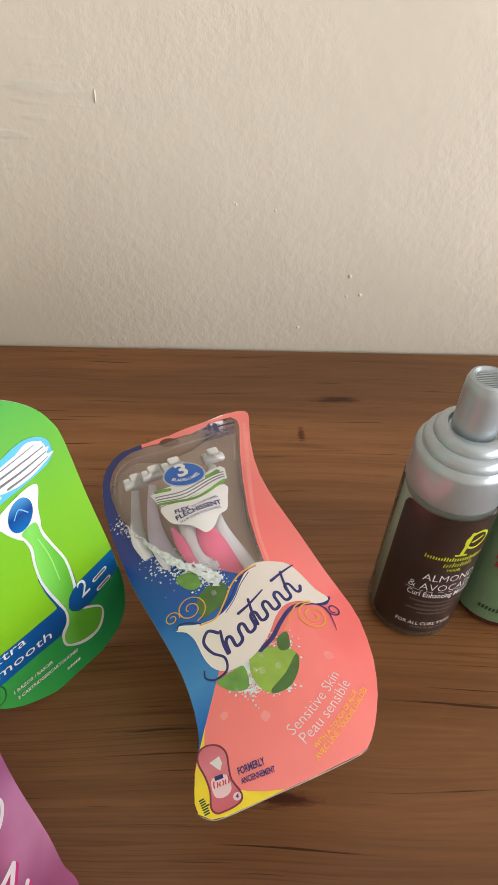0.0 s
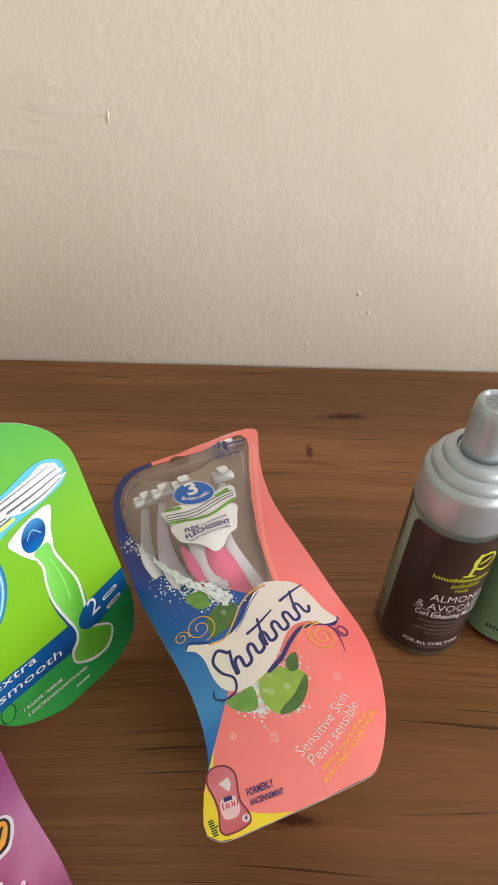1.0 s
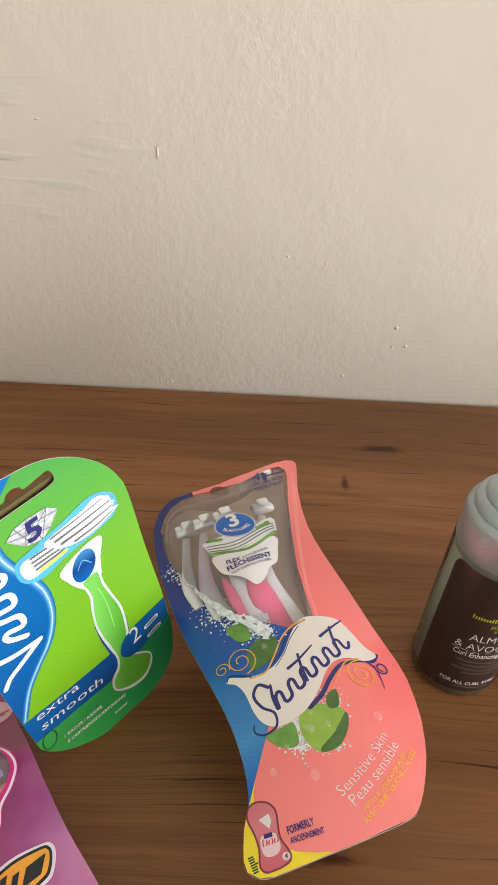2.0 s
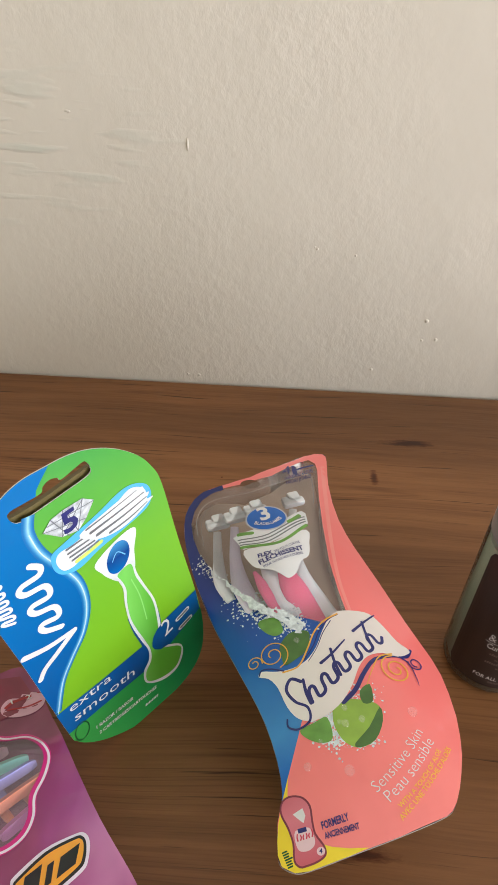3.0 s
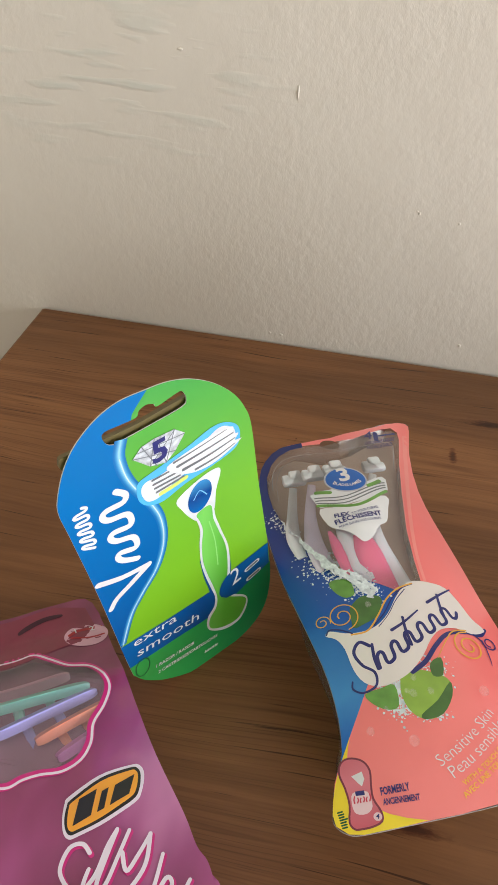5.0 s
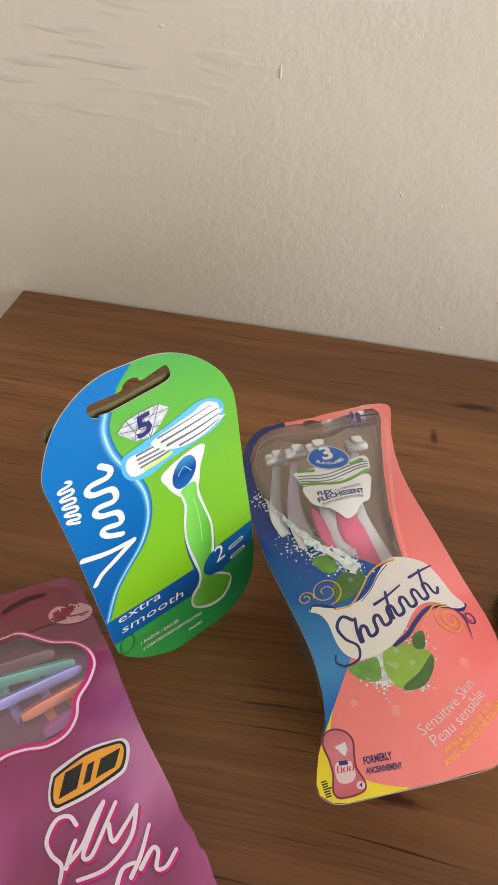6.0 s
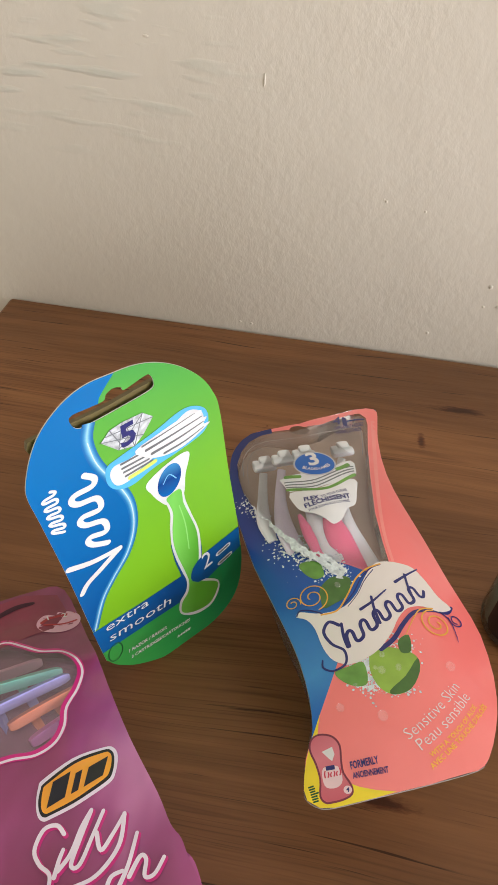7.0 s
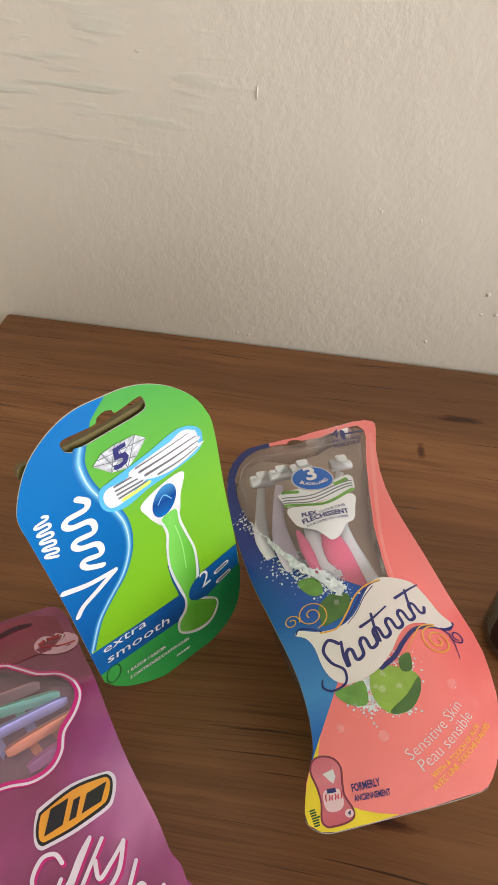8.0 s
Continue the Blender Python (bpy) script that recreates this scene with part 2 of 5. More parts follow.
BADGE_BLUE = plain("badge_blue_print", srgb(14, 100, 192), 0.3, coat=0.4)
HANDLE_PINK = plain("pink_plastic", srgb(252, 116, 152), 0.35, coat=0.3)
HOLE_BROWN = plain("hang_hole_shadow_brown", srgb(104, 68, 40), 0.5)
MINI_PINK = faded("small_pack_print", (-0.005, -0.07, 0), (0.01, -0.1, 0), [(0.0, srgb(196, 76, 92)), (0.5, srgb(226, 128, 140)), (1.0, srgb(206, 84, 100))], 0.32, 0.4)
MINI_EDGE = plain("dark_rose_print", srgb(128, 48, 64), 0.32, coat=0.4)
LILAC_PLASTIC = plain("lilac_white_plastic", srgb(234, 220, 238), 0.35, coat=0.3)
MINI_PALE = plain("pale_rose_print", srgb(238, 206, 210), 0.32, coat=0.4)

for m in (RAZOR_WHITE, LILAC_PLASTIC, HANDLE_PINK):
    m.node_tree.nodes["Principled BSDF"].inputs["Subsurface Weight"].default_value = 0.5
    m.node_tree.nodes["Principled BSDF"].inputs["Subsurface Radius"].default_value = (0.004, 0.003, 0.003)
    m.node_tree.nodes["Principled BSDF"].inputs["Subsurface Scale"].default_value = 1.0


def clear(name, tint, cover, cover_colour, rough=0.12):
    """Thin clear plastic: mostly see-through, a little milky, glossy on top."""
    n = Nodes(name)
    see = n.add("ShaderNodeBsdfTransparent")
    see.inputs["Color"].default_value = (*tint, 1)
    milk = n.add("ShaderNodeBsdfDiffuse")
    milk.inputs["Color"].default_value = (*cover_colour, 1)
    gloss = n.add("ShaderNodeBsdfGlossy", Roughness=rough)
    n.link(n.bump(n.noise(55, 2), 0.25, 0.002), gloss.inputs["Normal"])
    a = n.add("ShaderNodeMixShader", Fac=cover)
    n.link(see.outputs[0], a.inputs[1])
    n.link(milk.outputs[0], a.inputs[2])
    f = n.add("ShaderNodeFresnel", IOR=1.45)
    b = n.add("ShaderNodeMixShader")
    n.link(f.outputs[0], b.inputs["Fac"])
    n.link(a.outputs[0], b.inputs[1])
    n.link(gloss.outputs[0], b.inputs[2])
    n.link(b.outputs[0], n.out.inputs["Surface"])
    return n.mat


CLEAR_FILM = clear("clear_blister_film", (0.99, 0.99, 0.99), 0.07, (0.84, 0.80, 0.77))
CLEAR_TRAY = clear("milky_tray_plastic", (0.9, 0.88, 0.86), 0.38, (0.55, 0.47, 0.41), 0.25)
# milky film for the rim and for highlights painted on the blister
RIM_HIGHLIGHT_FILM = clear("rim_and_highlight_film", (0.95, 0.95, 0.95), 0.45, (0.86, 0.84, 0.82), 0.1)
BAG_CLEAR = clear("clear_bag_film", (0.99, 0.97, 0.98), 0.15, (0.86, 0.72, 0.79), 0.12)
BOTTLE_PLASTIC = clear("clear_bottle_plastic", (0.90, 0.95, 0.92), 0.06, (0.7, 0.75, 0.7), 0.06)


def bag_film():
    n = Nodes("pink_bag_film")
    f = n.noise(15, 3, n.coords((1.0, 0.4, 1), (0, 0, 0.9)))
    # the pale violet stops paint the film's soft reflections into its colour
    body = n.ramp(f, [(0.36, srgb(140, 50, 88)), (0.48, srgb(166, 66, 118)), (0.58, srgb(182, 82, 146)), (0.68, srgb(222, 140, 192))])
    g = n.noise(60, 2, n.coords((1.0, 0.5, 1), (0, 0, 0.9)))
    n.link(n.mix(0.35, body, n.ramp(g, [(0.35, srgb(170, 120, 160)), (0.6, (1, 1, 1))]), "MULTIPLY"), n.bsdf.inputs["Base Color"])
    n.bsdf.inputs["Roughness"].default_value = 0.28
    n.bsdf.inputs["Coat Weight"].default_value = 0.9
    n.bsdf.inputs["Coat Roughness"].default_value = 0.1
    n.link(n.bump(n.noise(42, 3, n.coords((1, 0.35, 1), (0, 0, 0.9))), 0.4, 0.004), n.bsdf.inputs["Normal"])
    see = n.add("ShaderNodeBsdfTransparent")
    see.inputs["Color"].default_value = (*srgb(236, 150, 196), 1)
    both = n.add("ShaderNodeMixShader", Fac=0.12)
    n.link(n.bsdf.outputs[0], both.inputs[1])
    n.link(see.outputs[0], both.inputs[2])
    n.link(both.outputs[0], n.out.inputs["Surface"])
    return n.mat


PINK_FILM = bag_film()
PLUM_DARK = plain("dark_plum_inside", srgb(156, 100, 128), 0.5, grain=0.2)
SLOT_SHADE = plain("slot_shade", srgb(66, 22, 40), 0.6)
MARK_PINK = plain("pale_pink_print", srgb(224, 176, 196), 0.35, coat=0.4)
BADGE_ORANGE = plain("orange_print", srgb(246, 166, 44), 0.32, coat=0.4)
BAR_PINK = plain("rose_plastic", srgb(248, 200, 218), 0.35)
BAR_MINT = plain("mint_plastic", srgb(148, 234, 214), 0.35)
BAR_LAVENDER = plain("lavender_plastic", srgb(178, 176, 242), 0.35)
BAR_ORANGE = plain("peach_plastic", srgb(255, 158, 122), 0.35)
BAR_MAGENTA = plain("orchid_plastic", srgb(228, 140, 216), 0.35)

BROWN_LABEL = plain("dark_brown_label", srgb(50, 38, 36), 0.30, grain=0.05, coat=0.3)
BLISTER_BACK = plain("milky_blister_back", srgb(190, 166, 146), 0.4, grain=0.08)
SEAL_PLUM = plain("crimson_seal_film", srgb(134, 36, 66), 0.35, grain=0.12, coat=0.5)
SILVER_CAP = plain("silver_lacquered_plastic", (0.42, 0.48, 0.51), 0.30, 0.55, 0.03, 200)
LIQUID = plain("pale_green_liquid", srgb(204, 214, 196), 0.2, grain=0.05)
MINT_LABEL = plain("sage_label", srgb(112, 146, 112), 0.42)
DARK_BOTTLE = plain("dark_red_plastic", srgb(74, 28, 32), 0.25, coat=0.4)


def water():
    n = Nodes("water_drop")
    n.bsdf.inputs["Base Color"].default_value = (0.95, 0.85, 0.82, 1)
    n.bsdf.inputs["Roughness"].default_value = 0.05
    n.bsdf.inputs["Alpha"].default_value = 0.08
    n.bsdf.inputs["Coat Weight"].default_value = 1.0
    return n.mat


WATER = water()


# ---------------------------------------------------------------- mesh tools
def part(name, bm, material, parent=None, label="", smooth=False):
    """Links a bmesh as one mesh object under a thing or a part."""
    me = bpy.data.meshes.new(name)
    if smooth:
        for f in bm.faces:
            f.smooth = True
        for e in bm.edges:
            if len(e.link_faces) == 2 and e.calc_face_angle(0) > 0.75:
                e.smooth = False
    bm.to_mesh(me)
    bm.free()
    me.materials.append(material)
    ob = new(name, me)
    if parent:
        ob.parent = parent
    if label:
        ob["label"] = label
    return ob


def thing(name, m, label, category, group="", kind=""):
    ob = new(name)
    ob.empty_display_size = 0.02
    ob.matrix_world = m
    return tagged(ob, label, category, group, kind)


def box(size, at=(0, 0, 0), bevel=0.0, bm=None):
    bm = bm or bmesh.new()
    made = bmesh.ops.create_cube(bm, size=1, matrix=Matrix.Translation(at) @ Matrix.Diagonal((*size, 1)))
    if bevel:
        edges = {e for v in made["verts"] for e in v.link_edges}
        bmesh.ops.bevel(bm, geom=list(edges), offset=bevel, segments=2, affect="EDGES", profile=0.5)
    return bm


def spline(points, steps=6, closed=True):
    """A smooth line through control points, of any dimension."""
    p = [Vector(q) for q in points]
    n = len(p)
    out = []
    for i in range(n if closed else n - 1):
        if closed:
            a, b, c, d = p[i - 1], p[i], p[(i + 1) % n], p[(i + 2) % n]
        else:
            a, b, c, d = p[max(i - 1, 0)], p[i], p[i + 1], p[min(i + 2, n - 1)]
        for k in range(steps):
            t = k / steps
            out.append(0.5 * ((2 * b) + (c - a) * t + (2 * a - 5 * b + 4 * c - d) * t * t + (3 * b - a - 3 * c + d) * t ** 3))
    if not closed:
        out.append(p[-1])
    return out


def lathe(profile, segments=64):
    """A solid of revolution from (radius, height) pairs."""
    bm = bmesh.new()
    rings = []
    for r, z in profile:
        if r < 1e-6:
            rings.append([bm.verts.new((0, 0, z))])
        else:
            rings.append([bm.verts.new((r * math.cos(a), r * math.sin(a), z))
                          for a in (2 * math.pi * k / segments for k in range(segments))])
    for lo, hi in zip(rings, rings[1:]):
        for k in range(segments):
            q = [lo[k % len(lo)], lo[(k + 1) % len(lo)], hi[(k + 1) % len(hi)], hi[k % len(hi)]]
            q = [v for j, v in enumerate(q) if v not in q[:j]]
            if len(q) > 2:
                bm.faces.new(q)
    bmesh.ops.recalc_face_normals(bm, faces=bm.faces)
    return bm


def slab(outline, low, high, bevel=0.0):
    """A plate from a flat outline."""
    bm = bmesh.new()
    vs = [bm.verts.new((p[0], p[1], low)) for p in outline]
    f = bm.faces.new(vs)
    up = bmesh.ops.extrude_face_region(bm, geom=[f])
    bmesh.ops.translate(bm, vec=(0, 0, high - low), verts=[v for v in up["geom"] if isinstance(v, bmesh.types.BMVert)])
    bmesh.ops.recalc_face_normals(bm, faces=bm.faces)
    return bm


def mm(points):
    return [tuple(c * 0.001 for c in p) for p in points]


WALL_MARKS = [(-0.0246, 0.9166, 0.0006, 0.0040), (0.1347, 0.8086, 0.0014, 0.0015), (0.1431, 0.7948, 0.0013, 0.0013), (0.1024, 0.7683, 0.0012, 0.0012), (0.0569, 0.8561, 0.0009, 0.0009), (-0.0206, 0.7560, 0.0012, 0.001), (0.0818, 0.8528, 0.0008, 0.0009), (0.0554, 0.8572, 0.0006, 0.0006), (0.1338, 0.7938, 0.001, 0.0009), (-0.0288, 0.7563, 0.001, 0.0009), (-0.0940, 0.9322, 0.0018, 0.0008)]
# ---------------------------------------------------------------- the room
def room():
    x0, x1, y0, y1, h, t = -1.6, EAST, -3.2, 0.0, 2.5, 0.12
    tagged(part("floor", box((x1 - x0 + 2 * t, y1 - y0 + 2 * t, t), ((x0 + x1) / 2, (y0 + y1) / 2, -t / 2)), GREY_FLOOR),
           "plain greyish beige floor of the room", "floor", kind="structure")
    tagged(part("ceiling", box((x1 - x0 + 2 * t, y1 - y0 + 2 * t, t), ((x0 + x1) / 2, (y0 + y1) / 2, h + t / 2)), CEIL),
           "plain white painted ceiling of the room", "ceiling", kind="structure")
    north = tagged(part("wall_north", box((x1 - x0 + 2 * t, t, h), ((x0 + x1) / 2, y1 + t / 2, h / 2)), PAINT),
                   "cream painted wall with an uneven orange-peel texture", "wall", kind="structure")
    tagged(part("wall_south", box((x1 - x0 + 2 * t, t, h), ((x0 + x1) / 2, y0 - t / 2, h / 2)), PAINT),
           "plain cream painted wall behind the camera", "wall", kind="structure")
    tagged(part("wall_west", box((t, y1 - y0, h), (x0 - t / 2, (y0 + y1) / 2, h / 2)), PAINT),
           "plain cream painted side wall", "wall", kind="structure")
    bm = bmesh.new()
    xm = x1 + t / 2
    wy0, wy1, wz0, wz1 = WINDOW
    box((t, wy0 - y0, h), (xm, (y0 + wy0) / 2, h / 2), bm=bm)
    box((t, wy1 - wy0, wz0), (xm, (wy0 + wy1) / 2, wz0 / 2), bm=bm)
    box((t, wy1 - wy0, h - wz1), (xm, (wy0 + wy1) / 2, (h + wz1) / 2), bm=bm)
    box((t, y1 - wy1, h), (xm, (wy1 + y1) / 2, h / 2), bm=bm)
    tagged(part("wall_east", bm, PAINT), "plain cream painted wall with a wide low window opening", "wall", kind="structure")
    # blobs and scratches in the paint of the wall above the dresser
    rnd = random.Random(5)
    for x, z, w, hgt in WALL_MARKS:
        bm = bmesh.new()
        bmesh.ops.create_icosphere(bm, subdivisions=2, radius=1, matrix=Matrix.Translation((x, -0.0001, z)) @ Matrix.Diagonal((w, min(0.0008, hgt * 0.5), hgt, 1)))
        for v in bm.verts:
            v.co.x += rnd.uniform(-0.15, 0.15) * w
            v.co.z += rnd.uniform(-0.15, 0.15) * hgt
        part("paint_blob", bm, PAINT, north, smooth=True)


room()


def dresser():
    ob = thing("dresser", pose(0, 0, 0), "brown stained pine dresser standing against the cream wall", "dresser")
    mid = 0.1295
    part("top", box((0.66, 0.53, 0.024), (mid, -0.2665, TOP - 0.012), 0.0022), WOOD, ob, "brown stained pine top with dark grain and knots")
    part("body", box((0.62, 0.49, TOP - 0.024 - 0.06), (mid, -0.2535, 0.06 + (TOP - 0.084) / 2), 0.003), WOOD, ob)
    part("plinth", box((0.57, 0.44, 0.06), (mid, -0.2435, 0.03), 0.002), WOOD, ob)
    for k in range(3):
        d = part("drawer", box((0.58, 0.018, 0.195), (mid, -0.5075, 0.18 + 0.215 * k), 0.003), WOOD, ob)
        for side in (-1, 1):
            knob = lathe([(0, 0.024), (0.010, 0.022), (0.014, 0.016), (0.010, 0.008), (0.007, 0.0), (0, 0)], 24)
            bmesh.ops.transform(knob, matrix=pose(mid + side * 0.16, -0.5165, 0.18 + 0.215 * k, 90), verts=knob.verts)
            part("knob", knob, WOOD, d, smooth=True)
    return ob


dresser()

# ---------------------------------------------------------------- print and film tools
def fill(outline, cell=0.005):
    """A flat sheet from an outline, cut into a grid so that it can follow a surface."""
    bm = bmesh.new()
    pts = [Vector((p[0], p[1], 0)) for p in outline]
    vs = [bm.verts.new(p) for p in pts]
    for tri in tessellate_polygon([pts]):
        try:
            bm.faces.new([vs[i] for i in tri])
        except ValueError:
            pass
    for axis in (0, 1):
        lo, hi = min(p[axis] for p in pts), max(p[axis] for p in pts)
        k = math.ceil(lo / cell)
        while k * cell < hi:
            co, no = [0, 0, 0], [0, 0, 0]
            co[axis], no[axis] = k * cell, 1
            bmesh.ops.bisect_plane(bm, geom=bm.verts[:] + bm.edges[:] + bm.faces[:], plane_co=co, plane_no=no, dist=1e-7)
            k += 1
    for f in bm.faces:
        if f.normal.z < 0:
            f.normal_flip()
    return bm


def drape(bm, surface, lift, k=0.12):
    """Lays a flat sheet on a surface, given as a height over x and y."""
    for v in bm.verts:
        v.co.z += surface(v.co.x, v.co.y) + lift * k
    return bm


def ribbon(points, width, taper=(1.0, 1.0), steps=6, closed=False, bm=None, ends=True):
    """A stroke of a pen along a smooth line; taper gives the width at start and end."""
    bm = bm or bmesh.new()
    line = spline([Vector(p).to_2d() for p in points], steps, closed)
    n = len(line)
    rows = []
    for i, p in enumerate(line):
        a = line[(i - 1) % n] if closed or i else p
        b = line[(i + 1) % n] if closed or i < n - 1 else p
        d = (b - a).normalized()
        f = i / (n - 1)
        w = 0.5 * width * (taper[0] * (1 - f) + taper[1] * f)
        rows.append((bm.verts.new((p.x + d.y * w, p.y - d.x * w, 0)), bm.verts.new((p.x - d.y * w, p.y + d.x * w, 0)), p, d, w))
    for i in range(n if closed else n - 1):
        a, b = rows[i], rows[(i + 1) % n]
        bm.faces.new((a[0], b[0], b[1], a[1]))
    if ends and not closed:
        for row, s in ((rows[0], -1), (rows[-1], 1)):
            v0, v1, p, d, w = row
            base = math.atan2(-d.x, d.y) if s > 0 else math.atan2(d.x, -d.y)
            arc = [bm.verts.new((p.x + w * math.cos(base + math.pi * k / 5), p.y + w * math.sin(base + math.pi * k / 5), 0)) for k in range(1, 5)]
            bm.faces.new([v0, *arc, v1] if s > 0 else [v1, *arc, v0])
    for f in bm.faces:
        f.normal_update()
        if f.normal.z < 0:
            f.normal_flip()
    return bm


def ellipse(cx, cy, rx, ry, turn=0.0, steps=36):
    c, s = math.cos(radians(turn)), math.sin(radians(turn))
    pts = [(rx * math.cos(a), ry * math.sin(a)) for a in (2 * math.pi * k / steps for k in range(steps))]
    return [(cx + c * x - s * y, cy + s * x + c * y) for x, y in pts]


def spiral(cx, cy, r0, r1, start, turns, squash=1.0, steps=18):
    out = []
    n = int(steps * turns)
    for k in range(n + 1):
        f = k / n
        a = radians(start) + 2 * math.pi * turns * f
        r = r0 + (r1 - r0) * f
        out.append((cx + r * math.cos(a), cy + squash * r * math.sin(a)))
    return out


def lettering(words, start, end, bend=0.0, bold=0.0, shear=0.0, tall=1.0, up=None):
    """Words set in the built-in font between two points of a sheet. bend: how far their middle sags, in metres; up: the capitals' upright, in metres."""
    data = bpy.data.curves.new("words", "FONT")
    data.body, data.size, data.resolution_u, data.offset, data.shear = words, 1.0, 2, bold, shear
    ob = bpy.data.objects.new("words", data)
    me = bpy.data.meshes.new_from_object(ob)
    bm = bmesh.new()
    bm.from_mesh(me)
    bpy.data.objects.remove(ob)
    bpy.data.curves.remove(data)
    bpy.data.meshes.remove(me)
    lo, hi = min(v.co.x for v in bm.verts), max(v.co.x for v in bm.verts)
    a, b = Vector(start), Vector(end)
    d = b - a
    k = d.length / (hi - lo)
    d.normalize()
    for v in bm.verts:
        u, w = (v.co.x - lo) * k, v.co.y * k * tall
        f = (v.co.x - lo) / (hi - lo)
        sag = -bend * 4 * f * (1 - f)
        tilt = -bend * 4 * (1 - 2 * f) / (hi - lo) / k
        n = Vector((-d.y, d.x))
        p = a + d * (u - tilt * w) + n * (w + sag)
        if up:
            p = a + d * u + Vector(up) * (v.co.y / 0.7)
        v.co = (p.x, p.y, 0)
    for f in bm.faces:
        f.normal_update()
        if f.normal.z < 0:
            f.normal_flip()
    return bm


def bars(start, end, height, count, seed, bm=None, gap=0.35, lean=0.2):
    """A row of plain strokes in place of a word that is not lettered."""
    rnd = random.Random(seed)
    a, b = Vector(start), Vector(end)
    d = (b - a) / count
    n = Vector((-d.y, d.x)).normalized() * height
    bm = bm or bmesh.new()
    for k in range(count):
        p = a + d * (k + 0.5)
        h = rnd.choice((0.62, 0.7, 1.0))
        ribbon([p, p + n * h * 0.5 + d * lean * 0.5 * h, p + n * h + d * lean * h], d.length * (1 - gap), bm=bm, steps=2)
    return bm


def bar_row(name, start, end, height, width, pattern, surface, lift, material, parent, lean=0.25, k=0.12):
    """A row of plain rounded strokes, each a part, in place of a word that is not lettered. pattern: their heights."""
    a, b = Vector(start), Vector(end)
    d = (b - a) / len(pattern)
    n = Vector((-d.y, d.x)).normalized() * height
    for i, h in enumerate(pattern):
        p = a + d * (i + 0.4)
        bow = d * (0.22 if i % 2 else -0.18)
        part(name, drape(ribbon([p, p + n * h * 0.5 + d * lean * 0.5 + bow, p + n * h + d * lean], width, (1.0, 0.85)), surface, lift, k), material, parent)


def running_line(low_a, low_b, high_a, high_b, humps):
    """A plain wave between two lines of a sheet, in place of a word that is not lettered."""
    la, lb, ha, hb = (Vector(p) for p in (low_a, low_b, high_a, high_b))
    out = []
    for k in range(humps):
        for u, v in ((0.0, 0.15), (0.04, 0.8), (0.24, 1.0), (0.44, 0.8), (0.50, 0.15), (0.74, 0.0)):
            f = (k + u) / humps
            out.append(la.lerp(lb, f).lerp(ha.lerp(hb, f), v))
    return out + [lb.lerp(hb, 0.3)]


def dots(spots, surface_seed, bm=None):
    """Small flat drops, each (x, y, radius)."""
    bm = bm or bmesh.new()
    rnd = random.Random(surface_seed)
    for x, y, r in spots:
        k = rnd.randint(6, 9)
        ph = rnd.random() * 6
        vs = [bm.verts.new((x + r * rnd.uniform(0.7, 1.2) * math.cos(ph + 2 * math.pi * i / k), y + r * rnd.uniform(0.7, 1.2) * math.sin(ph + 2 * math.pi * i / k), 0)) for i in range(k)]
        bm.faces.new(vs)
    return bm


def drop(x, y, r, z, bm=None):
    bm = bm or bmesh.new()
    bmesh.ops.create_uvsphere(bm, u_segments=12, v_segments=8, radius=r, matrix=Matrix.Translation((x, y, z)) @ Matrix.Diagonal((1, 1.15, 0.45, 1)))
    return bm


def tube(points, radii, sides=12, steps=5, flat=1.0):
    """A rounded rod along a smooth line with a radius at each control point; flat squashes it in height."""
    bm = bmesh.new()
    line = spline(points, steps, False)
    rad = [v.x for v in spline([(r, 0) for r in radii], steps, False)]
    rings = []
    for i, (p, r) in enumerate(zip(line, rad)):
        d = (line[min(i + 1, len(line) - 1)] - line[max(i - 1, 0)]).normalized()
        side = d.cross(Vector((0, 0, 1))).normalized()
        up = side.cross(d)
        rings.append([bm.verts.new(p + side * r * math.cos(a) + up * r * flat * math.sin(a)) for a in (2 * math.pi * k / sides for k in range(sides))])
    for lo, hi in zip(rings, rings[1:]):
        for k in range(sides):
            bm.faces.new((lo[k], lo[(k + 1) % sides], hi[(k + 1) % sides], hi[k]))
    bm.faces.new(rings[0][::-1])
    bm.faces.new(rings[-1])
    bmesh.ops.recalc_face_normals(bm, faces=bm.faces)
    return bm


def shell(outline, surface, floor, inset, steps=(0.0, 0.04, 0.5, 1.0)):
    """The underside of a pack: from its rim down to a smaller foot."""
    bm = bmesh.new()
    c = sum((Vector(p).to_2d() for p in outline), Vector((0, 0))) / len(outline)
    rows = []
    for f in steps:
        row = []
        for p in outline:
            q = Vector(p).to_2d()
            q = q + (c - q) * inset * min(1.0, f * 1.6)
            top = surface(p[0], p[1]) - 0.0006
            row.append(bm.verts.new((q.x, q.y, top + (floor - top) * f)))
        rows.append(row)
    n = len(outline)
    for a, b in zip(rows, rows[1:]):
        for k in range(n):
            bm.faces.new((a[k], a[(k + 1) % n], b[(k + 1) % n], b[k]))
    bm.faces.new(rows[-1])
    bmesh.ops.recalc_face_normals(bm, faces=bm.faces)
    return bm


def band(outline, thick, surface):
    """The cut edge that runs round a sheet."""
    bm = bmesh.new()
    n = len(outline)
    hi = [bm.verts.new((p[0], p[1], surface(p[0], p[1]))) for p in outline]
    lo = [bm.verts.new((p[0], p[1], surface(p[0], p[1]) - thick)) for p in outline]
    for k in range(n):
        bm.faces.new((lo[k], lo[(k + 1) % n], hi[(k + 1) % n], hi[k]))
    bmesh.ops.recalc_face_normals(bm, faces=bm.faces)
    return bm


